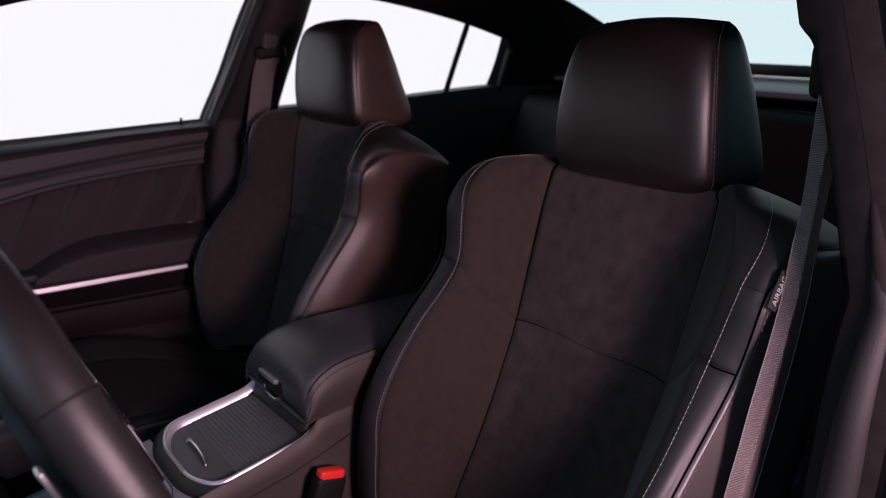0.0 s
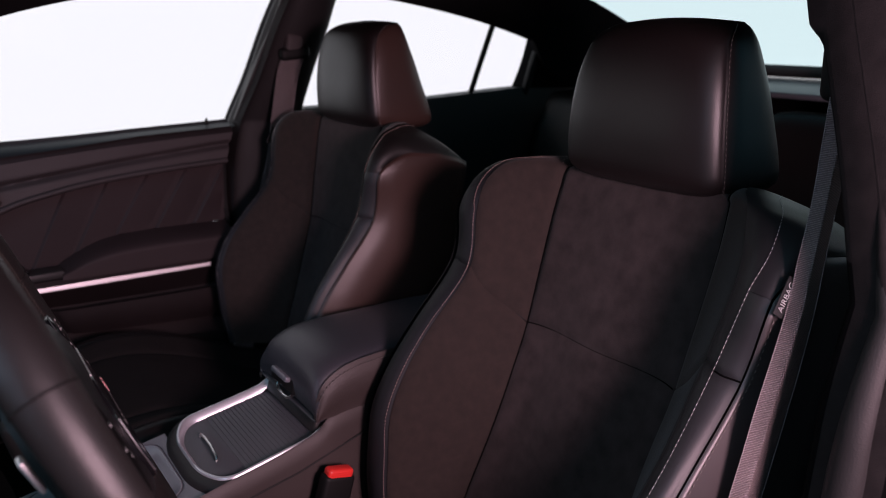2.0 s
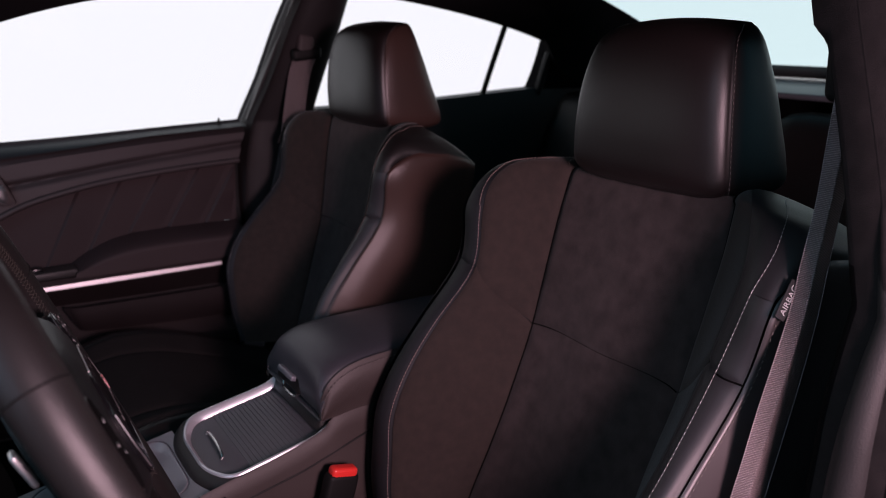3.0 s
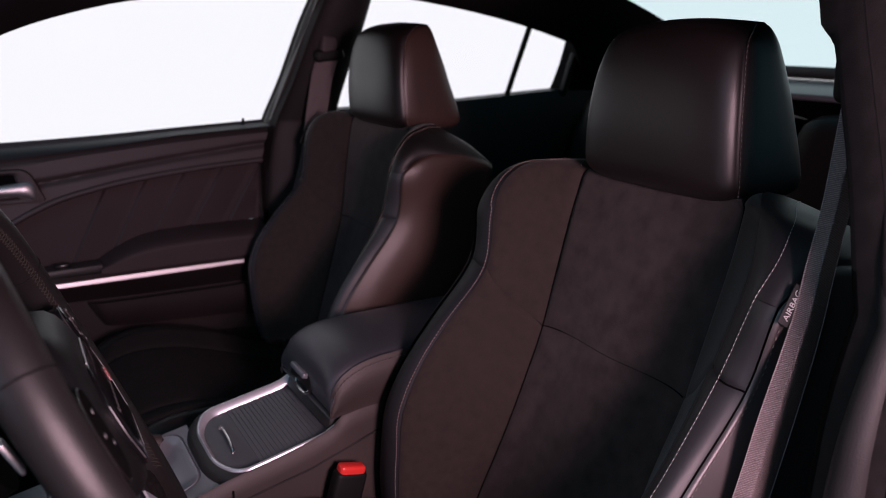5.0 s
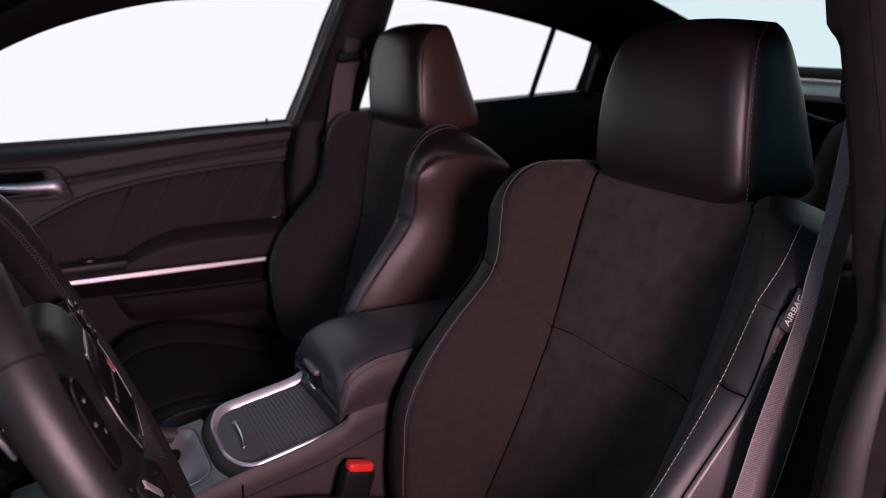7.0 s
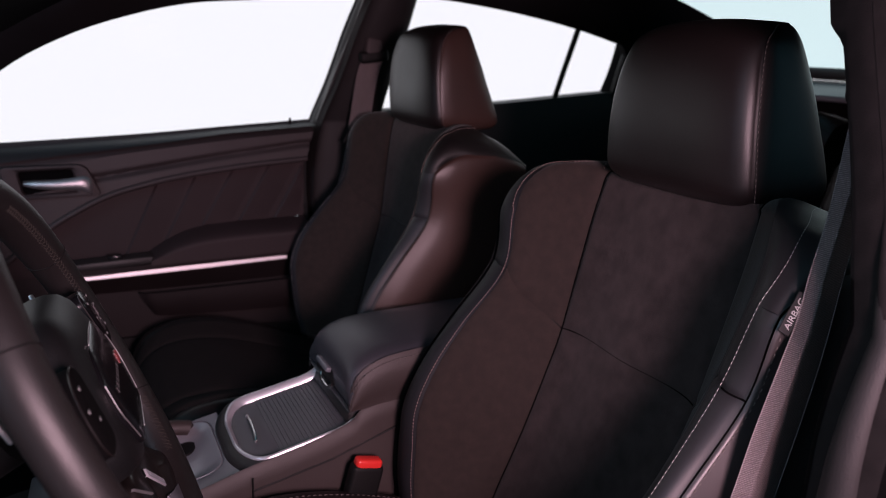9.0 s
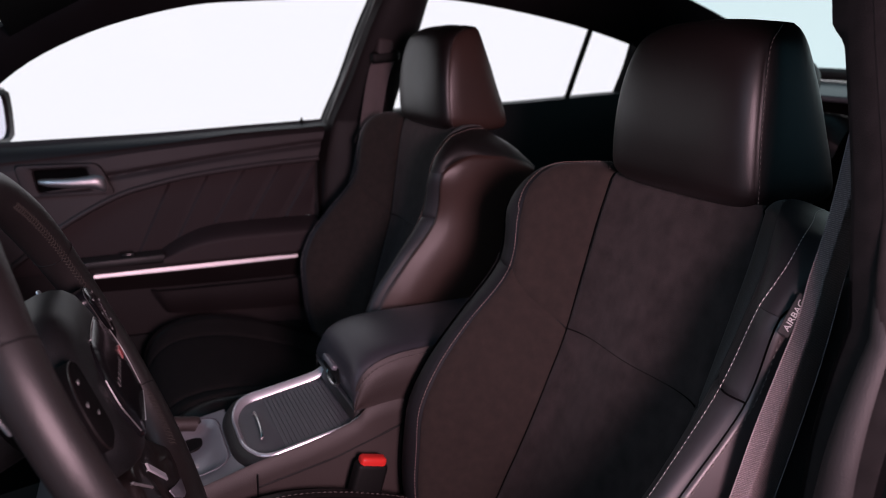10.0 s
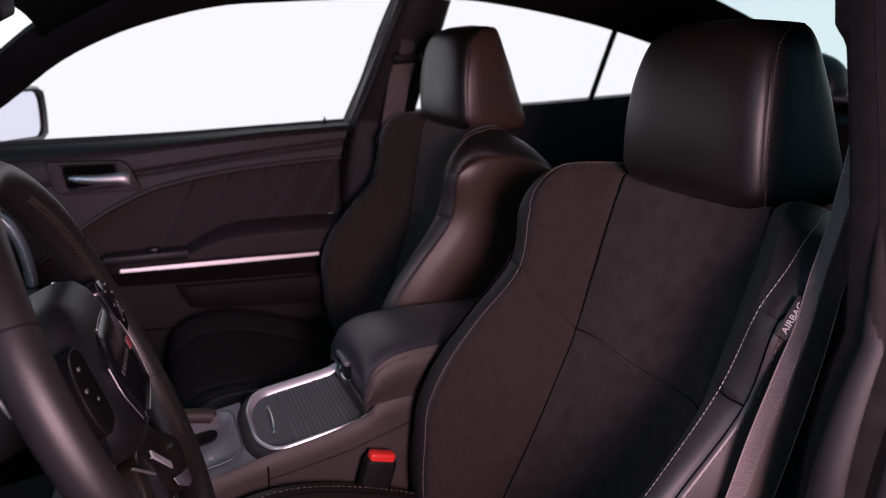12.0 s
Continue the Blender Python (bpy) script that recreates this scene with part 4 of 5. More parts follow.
        part("stitching", bm, DARK_THREAD if sg < 0 else DARK, lid)
    bm = bmesh.new()
    block(bm, (0.012, 0.082, 0.038), pose(0.4375, y0 + 0.012, 0.684, 0, 12, 0), 0.0055, 3)
    latch = part("latch_housing", bm, DARK, lid, "black latch pocket")
    bm = bmesh.new()
    block(bm, (0.012, 0.056, 0.009), pose(0.4300, y0 + 0.012, 0.688, 0, 16, 0), 0.003, 3)
    part("latch_bar", bm, GUNMETAL, latch, "grey latch bar")
    bm = bmesh.new()
    tube(bm, smooth_line([(0.432, y0 + 0.030, 0.668), (0.428, y0 + 0.020, 0.660), (0.428, y0 - 0.010, 0.658), (0.432, y0 - 0.022, 0.664)], 14), 0.0025, 8)
    part("lower_latch", bm, CHROME, latch, "small bright lower latch")
    # shifter plate
    bm = bmesh.new()
    hole = rounded([(0.083, -0.066), (-0.11, -0.066), (-0.11, 0.100), (0.083, 0.100)], 0.036)
    ring = []
    for px, py in hole:   # the plate's outer edge, met by a ray from the middle of its opening
        k = min(((0.098 if px > 0 else 0.19) / abs(px)) if px else 9, (0.104 / abs(py)) if py else 9)
        ring.append((max(min(px * k, 0.098), -0.19), max(min(py * k, 0.104), -0.104)))
    rows = [[(0.175 + x * sc, y0 + y * sc, rise(0.175 + x * sc) - dz) for x, y in line] for line, sc, dz in ((ring, 1.0, 0.022), (ring, 1.0, 0.014), (ring, 0.985, 0.012), (hole, 1.03, 0.012), (hole, 1.0, 0.013), (hole, 1.0, 0.03))]
    grid(bm, rows, close=True)
    plate = part("shifter_plate", bm, GUNMETAL, con, "satin grey shifter surround")
    low = lambda x: rise(x) - 0.012
    bm = bmesh.new()   # dished surround of the gate
    rows = [[(0.175 + px * sc, y0 + 0.017 + (py - 0.017) * sc, low(0.175 + px * sc) + dz) for px, py in hole] for sc, dz in ((1.0, -0.004), (0.97, -0.001), (0.91, -0.003), (0.78, -0.014), (0.55, -0.020), (0.2, -0.0205))]
    floor_ring = grid(bm, rows, close=True)[-1]
    bm.faces.new(floor_ring)
    part("gate", bm, SILVER, plate, "dished silver shifter gate")
    bm = bmesh.new()
    slab(bm, [(0.165 + px, y0 + 0.062 + py, low(0.165 + px) - 0.0165) for px, py in rounded([(0.064, -0.026), (-0.08, -0.026), (-0.08, 0.026), (0.064, 0.026)], 0.018)], 0.014, (0, 0, -1))
    part("slot", bm, DARK, plate, "black lever slot")
    bm = bmesh.new()
    tube(bm, smooth_line([(0.224, y0 + 0.082, 0.580), (0.222, y0 + 0.082, 0.581), (0.205, y0 + 0.081, 0.585), (0.17, y0 + 0.078, 0.592), (0.135, y0 + 0.070, 0.604), (0.115, y0 + 0.06, 0.63), (0.10, y0 + 0.055, 0.66)], 20), [0.004, 0.009] + [0.0125] * 18, 14)
    block(bm, (0.055, 0.045, 0.075), pose(0.085, y0 + 0.05, 0.665, 0, -14, 0), 0.016, 4)
    part("shift_lever", bm, CONSOLE, plate, "brown-black leather shift lever")
    bm = bmesh.new()
    for k in range(4):
        block(bm, (0.006, 0.010, 0.0012), pose(0.212 - 0.016 * k, y0 - 0.006, low(0.212 - 0.016 * k) - 0.0195, 0, -11, 0), 0)
    part("gear_marks", bm, PRINT, plate, "small pale gear marks")
    bm = bmesh.new()
    block(bm, (0.02, 0.176, 0.03), pose(0.447, y0, 0.638, 0, 15, 0), 0.006, 3)
    part("rear_ledge", bm, PLASTIC, con)
    return con


build_console()


def build_buckle(x, y, z, lean):
    b = thing("belt_buckle", "black seat belt buckle with a red release button", "buckle", "belt buckles")
    m = pose(x, y, z, 0, lean, 0)
    bm = bmesh.new()
    block(bm, (0.050, 0.024, 0.085), m @ pose(0, 0, -0.054), 0.007, 3)
    part("housing", bm, DARK, b)
    bm = bmesh.new()
    block(bm, (0.041, 0.0195, 0.020), m @ pose(0, 0, -0.012), 0.005, 3)
    part("release_button", bm, RED, b, "bright red release button")
    bm = bmesh.new()
    block(bm, (0.030, 0.008, 0.16), m @ pose(0.0, 0, -0.16), 0.003, 2)
    part("stalk", bm, DARK, b)
    return b


build_buckle(0.449, -0.168, 0.602, 14)


# ---- passenger door ----


def build_passenger_door():
    door = thing("passenger_door", "brown-black passenger door panel with a chrome strip", "car door", "car doors")
    N = (0, 1, 0)
    sill = [(-0.45, 0.925), (-0.14, 0.945), (0.215, 0.964), (0.44, 0.981), (0.641, 0.996)]
    sw = [(-0.45, 0.50), (-0.20, 0.60), (-0.06, 0.700), (0.032, 0.774), (0.142, 0.835), (0.235, 0.863), (0.333, 0.882), (0.47, 0.899), (0.614, 0.911)]
    n = 60
    top = smooth_line(sill, n)
    swoosh = smooth_line(sw, n)
    end = 0.612
    # upper roll and panel down to the swoosh line
    bm = bmesh.new()
    rows = []
    for k in range(33):
        t = k / 32
        row = []
        for (xa, za), (xb, zb) in zip(top, swoosh):
            x = xa + (xb - xa) * t
            z = za + (zb - za) * t
            depth = 0.765 - 0.050 * min(1, t * 4) ** 0.6 - 0.012 * t + 0.008 * math.exp(-((z - (za - 0.049 - 0.070 * max(0.6 - x, 0))) / 0.007) ** 2)
            row.append((x, depth, z))
        rows.append(row)
    rows[-1] = [(x, y - 0.003, z) for x, y, z in rows[-1]]
    last = [(x, y + 0.034, z + 0.002) for x, y, z in rows[-1]]
    rows.append(last)
    grid(bm, rows)
    upper = part("upper_panel", bm, TRIM, door, "grained upper door panel")
    bm = bmesh.new()
    tube(bm, [(x, 0.769, z - 0.0035) for x, z in top], 0.008, 8)
    part("window_seal", bm, RUBBER, door, "black window seal")
    bm = bmesh.new()   # black trim below the glass, narrowing to the rear
    rows = [[(x, 0.7645 - 0.052 * min(1, 0.28 * k) ** 0.6, z - 0.002 - 0.030 * (k / 4) * min(max((0.50 - x) / 0.55, 0.15), 1.0)) for x, z in top] for k in range(5)]
    grid(bm, rows)
    part("waist_trim", bm, RUBBER, upper, "black trim below the side glass")
    bm = bmesh.new()   # rounded lower edge of the upper panel
    tube(bm, [(x, 0.7015, z - 0.001) for x, z in swoosh], 0.0070, 12)
    part("edge_roll", bm, TRIM, upper, "rounded lower edge")
    # insert with slanting ribs
    low = smooth_line([(-0.45, 0.44), (-0.20, 0.50), (-0.06, 0.56), (0.06, 0.68), (0.20, 0.690), (0.247, 0.700), (0.30, 0.735), (0.354, 0.752), (0.45, 0.757), (0.614, 0.760)], n)
    bm = bmesh.new()
    rows = [[(a[0] + (b[0] - a[0]) * k / 20, 0.7325, a[1] + (b[1] - a[1]) * k / 20) for a, b in zip(swoosh, low)] for k in range(21)]
    grid(bm, rows)
    insert = part("insert_panel", bm, DOOR_LEATHER, door, "leather door insert with slanting ribs")
    for k in range(5):
        xb = 0.185 + 0.088 * k
        xt = xb + 0.085
        zt = float(np.interp(xt, [p[0] for p in swoosh], [p[1] for p in swoosh]))
        zb = float(np.interp(xb, [p[0] for p in low], [p[1] for p in low]))
        if xt > 0.61:
            zt -= (xt - 0.61) / 0.085 * (zt - zb)
            xt = 0.61
        bm = bmesh.new()
        rows = []
        for j in range(9):
            t = j / 8
            x, z = xb + (xt - xb) * t, zb + (zt - zb) * t
            rows.append([(min(x + dx, 0.6115), y, z) for dx, y in ((-0.004, 0.7345), (-0.0012, 0.7305), (0.003, 0.7278), (0.035, 0.7300), (0.080, 0.7335))])
        grid(bm, rows)
        bmesh.ops.dissolve_degenerate(bm, dist=0.0003, edges=bm.edges[:])
        part("rib", bm, DOOR_LEATHER, insert, sharp=25)
    # armrest
    bm = bmesh.new()
    arm_top = smooth_line([(0.235, 0.697), (0.262, 0.714), (0.30, 0.734), (0.354, 0.749), (0.45, 0.756), (0.612, 0.759)], 40)
    arm_low = smooth_line([(0.232, 0.684), (0.262, 0.683), (0.30, 0.684), (0.354, 0.685), (0.45, 0.687), (0.612, 0.690)], 40)
    rows = []
    for k in range(13):
        t = k / 12
        rows.append([(a[0] + (b[0] - a[0]) * t, 0.730 - 0.074 * math.sin(math.pi * min(t * 1.5, 0.5)) ** 0.9 - 0.003 * t, a[1] + (b[1] - a[1]) * t) for a, b in zip(arm_top, arm_low)])
    rows.append([(x, 0.70, z - 0.002) for x, y, z in rows[-1]])
    grid(bm, rows)
    part("armrest", bm, DOOR_LEATHER, door, "padded dark armrest", sharp=60)
    # switch ledge ahead of the armrest
    bm = bmesh.new()
    block(bm, (0.19, 0.05, 0.018), pose(0.145, 0.688, 0.690, 0, -2, 0), 0.005, 2)
    ledge = part("switch_panel", bm, PLASTIC, door)
    bm = bmesh.new()
    block(bm, (0.03, 0.022, 0.008), pose(0.16, 0.685, 0.703, 0, -2, 0), 0.002, 2)
    part("window_switch", bm, GLOSSY, ledge)
    # bright strip on a dark carrier
    bm = bmesh.new()
    sheet(bm, [(0.04, 0.690, 0.682), (0.10, 0.665, 0.682), (0.30, 0.660, 0.685), (0.612, 0.664, 0.690)], [(0.04, 0.690, 0.654), (0.10, 0.666, 0.655), (0.30, 0.662, 0.659), (0.612, 0.666, 0.664)], 30, 0.04, (0, 1, 0), 4, 0.0)
    part("strip_carrier", bm, POCKET, door, sharp=50)
    bm = bmesh.new()   # undercut below the strip
    sheet(bm, [(0.05, 0.672, 0.657), (0.30, 0.664, 0.659), (0.612, 0.668, 0.664)], [(0.05, 0.712, 0.610), (0.30, 0.708, 0.608), (0.612, 0.710, 0.608)], 20, 0.004, (0, 1, 0), 6, 0.0)
    part("undercut", bm, POCKET, door)
    bm = bmesh.new()
    rows = []
    for k in range(31):
        t = k / 30
        x, z = 0.086 + 0.462 * t, 0.6645 + 0.0098 * t
        h = 0.0038 + 0.0013 * math.sin(math.pi * t)
        rows.append([(x, 0.666, z - h), (x, 0.6552, z - h * 0.92), (x, 0.6558, z), (x, 0.6568, z + h * 0.92), (x, 0.666, z + h)])
    grid(bm, rows, close=True, cap=True)
    part("chrome_strip", bm, LEVER, door, "long satin chrome strip", sharp=60)
    # lower panel with map pocket
    bm = bmesh.new()
    rows = [[(x, 0.715 - 0.01 * math.sin(math.pi * k / 10), 0.66 - 0.36 * k / 10) for x in np.linspace(-0.45, end, 20)] for k in range(11)]
    grid(bm, rows)
    part("lower_panel", bm, POCKET, door, "lower door panel")
    bm = bmesh.new()
    sheet(bm, [(0.205, 0.680, 0.611), (0.24, 0.664, 0.612), (0.38, 0.660, 0.613), (0.50, 0.662, 0.613), (0.598, 0.670, 0.613)],
          [(0.236, 0.694, 0.550), (0.26, 0.684, 0.548), (0.38, 0.680, 0.542), (0.50, 0.682, 0.536), (0.59, 0.690, 0.532)], 30, 0.012, (0, 1, 0), 8, 0.006)
    part("pocket_front", bm, POCKET, door, "map pocket front")
    bm = bmesh.new()
    sheet(bm, [(-0.40, 0.70, 0.49), (0.0, 0.695, 0.50), (0.40, 0.695, 0.492), (0.59, 0.70, 0.482)], [(-0.40, 0.705, 0.32), (0.0, 0.705, 0.32), (0.40, 0.705, 0.32), (0.585, 0.705, 0.32)], 20, 0.02, (0, 1, 0), 6, 0.01)
    part("kick_panel", bm, DARK, door)
    bm = bmesh.new()   # rear edge of the door
    sheet(bm, [(0.612, 0.718, 0.955), (0.612, 0.734, 0.905), (0.612, 0.734, 0.80), (0.612, 0.720, 0.76), (0.612, 0.69, 0.62), (0.605, 0.695, 0.50), (0.59, 0.70, 0.32)],
          [(0.628, 0.775, 0.99), (0.628, 0.775, 0.905), (0.627, 0.775, 0.80), (0.626, 0.775, 0.76), (0.622, 0.775, 0.62), (0.612, 0.775, 0.50), (0.595, 0.775, 0.32)], 24, 0.01, (1, 0, 0), 4)
    part("door_edge", bm, DARK, door)
    # inner handle in its bowl
    bm = bmesh.new()
    out = rounded([(-0.036, 0.838), (0.150, 0.842), (0.118, 0.914), (-0.052, 0.912)], [0.016, 0.012, 0.022, 0.014])
    inn = rounded([(-0.006, 0.850), (0.098, 0.856), (0.090, 0.903), (-0.014, 0.900)], [0.010, 0.012, 0.010, 0.010])
    rows = [[(x, 0.714, z) for x, z in out], [(x * 0.88 + xi * 0.12, 0.698, z * 0.88 + zi * 0.12) for (x, z), (xi, zi) in zip(out, inn)], [(x * 0.5 + xi * 0.5, 0.696, z * 0.5 + zi * 0.5) for (x, z), (xi, zi) in zip(out, inn)], [(x * 0.1 + xi * 0.9, 0.700, z * 0.1 + zi * 0.9) for (x, z), (xi, zi) in zip(out, inn)],
            [(xi, 0.712, zi) for xi, zi in inn], [(xi * 0.94 + 0.003, 0.750, zi * 0.94 + 0.0525) for xi, zi in inn]]
    grid(bm, rows, close=True)
    bowl = part("handle_bezel", bm, TRIM, door, "dark handle surround", sharp=50)
    # black sheet at the bowl's mouth stands in for the shade inside
    bm = bmesh.new()
    slab(bm, [(xi, 0.7095, zi) for xi, zi in inn], 0.003, (0, 1, 0))
    bmesh.ops.recalc_face_normals(bm, faces=bm.faces[:])
    part("bowl_shade", bm, DEEP_BLACK, bowl)
    bm = bmesh.new()
    keys = [(-0.006, 0.712, 0.8735, 0.005, 0.010), (0.015, 0.700, 0.873, 0.0085, 0.010), (0.055, 0.692, 0.872, 0.0112, 0.011), (0.090, 0.690, 0.873, 0.0135, 0.012), (0.110, 0.690, 0.872, 0.0165, 0.012), (0.124, 0.695, 0.866, 0.0175, 0.011), (0.130, 0.706, 0.862, 0.009, 0.008)]
    rings = []
    for k in range(31):
        x, y, z, h, d = spline(keys, k * 6 / 30)
        rings.append([(x, y + d * math.cos(a), z + h * math.sin(a)) for a in [2 * math.pi * i / 14 for i in range(14)]])
    grid(bm, rings, close=True, cap=True)
    part("pull_lever", bm, LEVER, bowl, "chrome door pull lever", sharp=60)
    # window frame of the front door, pane and lock pin
    bm = bmesh.new()
    edge = smooth_line([(0.654, 1.00), (0.690, 1.10), (0.718, 1.22), (0.733, 1.292)], 20)
    rows = [[(x + 0.002, side_y(z, 1) + 0.012, z) for x, z in edge], [(x + 0.002, side_y(z, 1) - 0.012, z) for x, z in edge], [(x + 0.014, side_y(z, 1) - 0.016, z) for x, z in edge], [(x + 0.018, side_y(z, 1) + 0.01, z) for x, z in edge]]
    grid(bm, rows, close=True)
    part("window_frame", bm, PLASTIC, door, "dark rear window frame")
    bm = bmesh.new()
    slab(bm, [(x, side_y(z, 1) + 0.022, z) for x, z in [(-0.45, 0.90), (0.66, 0.98), (0.74, 1.31), (0.46, 1.30), (0.22, 1.26), (0.0, 1.16), (-0.13, 1.05), (-0.28, 0.97)]], 0.004, (0, 1, 0))
    pane = part("window_pane", bm, CLEAR, door, "clear side window pane")
    pane.visible_shadow = False
    bm = bmesh.new()
    tube(bm, [(0.588, 0.757, 0.975), (0.588, 0.757, 0.998), (0.588, 0.757, 1.005)], [0.0035, 0.0035, 0.0022], 10)
    part("lock_pin", bm, DARK, door, "small black lock pin")
    # outside mirror
    bm = bmesh.new()
    out = rounded([(-0.30, 0.913), (-0.012, 0.904), (0.0, 0.978), (-0.016, 1.050), (-0.30, 1.052)], [0.04, 0.034, 0.06, 0.036, 0.045])
    face, along = Vector((0.906, -0.423, 0)), Vector((0.423, 0.906, 0))   # the glass looks rearwards
    tip = Vector((-0.0696, 1.16, 0))
    set_at = lambda a, z, deep: tuple(tip + along * a - face * deep + Vector((0, 0, z)))
    rows = []
    for sc, deep in ((0.82, 0.012), (0.83, 0.0), (0.91, -0.004), (0.985, 0.004), (1.0, 0.02), (0.97, 0.06), (0.82, 0.10), (0.5, 0.125)):
        rows.append([set_at(-0.15 + (a + 0.15) * sc, 0.978 + (z - 0.978) * max(sc, 0.81 if deep < 0.1 else 0), deep) for a, z in out])
    grid(bm, rows, close=True, cap=True)
    mir = part("outside_mirror", bm, BODY, door, "black outside mirror housing")
    bm = bmesh.new()
    slab(bm, [set_at(-0.15 + (a + 0.15) * 0.825, 0.978 + (z - 0.978) * 0.80, 0.006) for a, z in out], 0.003, tuple(-face))
    bmesh.ops.recalc_face_normals(bm, faces=bm.faces[:])
    part("mirror_glass", bm, MIRROR, mir, "silvered mirror glass")
    bm = bmesh.new()
    block(bm, (0.06, 0.30, 0.035), pose(-0.27, 0.90, 0.945), 0.01, 3)
    part("mirror_arm", bm, BODY, mir)
    bm = bmesh.new()   # outer skin
    sheet(bm, [(-0.5, 0.80, 0.93), (0.1, 0.81, 0.95), (0.64, 0.80, 0.99)], [(-0.5, 0.88, 0.30), (0.1, 0.90, 0.30), (0.6, 0.88, 0.30)], 16, 0.01, (0, 1, 0), 10, -0.03)
    part("outer_skin", bm, BODY, door, "dark painted outer skin")
    return door


build_passenger_door()


# ---- seat belts ----


def build_belt(first, fold, last, label):
    """A webbing strap with a soft fold along its length, between three lines."""
    b = thing("seat_belt", label, "seat belt", "seat belts")
    a, f, c = smooth_line(first, 70), smooth_line(fold, 70), smooth_line(last, 70)
    bm = bmesh.new()
    rows = []
    for p, q, r in zip(a, f, c):
        row = [p + (q - p) * k / 5 for k in range(5)]
        row += [p * (1 - t) ** 2 * 0.12 + q * (1 - 0.12 * (1 - t) ** 2 - 0.12 * t * t) + r * 0.12 * t * t for t in (0.2, 0.5, 0.8)]
        row += [q + (r - q) * k / 6 for k in range(1, 7)]
        rows.append(row)
    grid(bm, rows)
    bmesh.ops.solidify(bm, geom=bm.faces[:], thickness=0.0009)
    part("webbing", bm, BELT, b, "woven dark webbing", sharp=80)
    for edge in (a, c):
        bm = bmesh.new()
        tube(bm, edge, 0.0006, 6)
        part("selvedge", bm, BELT, b)

    return b


lead = [(0.722, -0.640, 1.180), (0.706, -0.648, 1.12), (0.686, -0.658, 1.06), (0.667, -0.664, 1.01), (0.657, -0.667, 0.97), (0.637, -0.672, 0.93), (0.616, -0.674, 0.872), (0.603, -0.675, 0.826), (0.590, -0.675, 0.775), (0.560, -0.678, 0.66), (0.535, -0.680, 0.42)]
trail = [(0.768, -0.648, 1.170), (0.748, -0.656, 1.11), (0.722, -0.664, 1.05), (0.702, -0.672, 1.00), (0.692, -0.676, 0.965), (0.684, -0.677, 0.92), (0.670, -0.678, 0.862), (0.656, -0.679, 0.812), (0.640, -0.680, 0.757), (0.610, -0.682, 0.65), (0.585, -0.684, 0.41)]
# fold added to darken the rear part, in place of a cast shadow
fold = [(p[0] * 0.6 + q[0] * 0.4 - 0.013, p[1] * 0.6 + q[1] * 0.4 - 0.011, p[2] * 0.6 + q[2] * 0.4 + 0.008) for p, q in zip(lead, trail)]
build_belt(lead, fold, trail, "dark woven seat belt hanging beside the driver seat")
near = [(0.742, 0.648, 1.165), (0.730, 0.659, 1.12), (0.719, 0.666, 1.04), (0.710, 0.670, 0.97), (0.698, 0.672, 0.896), (0.675, 0.68, 0.80), (0.63, 0.68, 0.62), (0.60, 0.68, 0.42)]
build_belt(near, [(x + 0.024, y - 0.001, z - 0.004) for x, y, z in near], [(x + 0.052, y + 0.002, z - 0.010) for x, y, z in near], "dark woven seat belt on the passenger side pillar")


def build_anchor(x, y, z, sign):
    a = thing("belt_anchor", "black seat belt guide on the pillar trim", "belt guide", "belt guides")
    bm = bmesh.new()
    block(bm, (0.075, 0.022, 0.030) if sign > 0 else (0.082, 0.022, 0.056), pose(x, y, z + (0.012 if sign > 0 else 0.010), 0, -8, 0), 0.010, 4)
    part("guide", bm, DARK, a)
    bm = bmesh.new()
    block(bm, (0.044, 0.028, 0.058), pose(x - 0.003, y + sign * 0.004, z + 0.030, 0, 6, 0), 0.011, 4)
    part("height_adjuster", bm, TRIM, a, "grained height adjuster cap")


build_anchor(0.768, 0.648, 1.150, 1)
build_anchor(0.752, -0.640, 1.175, -1)

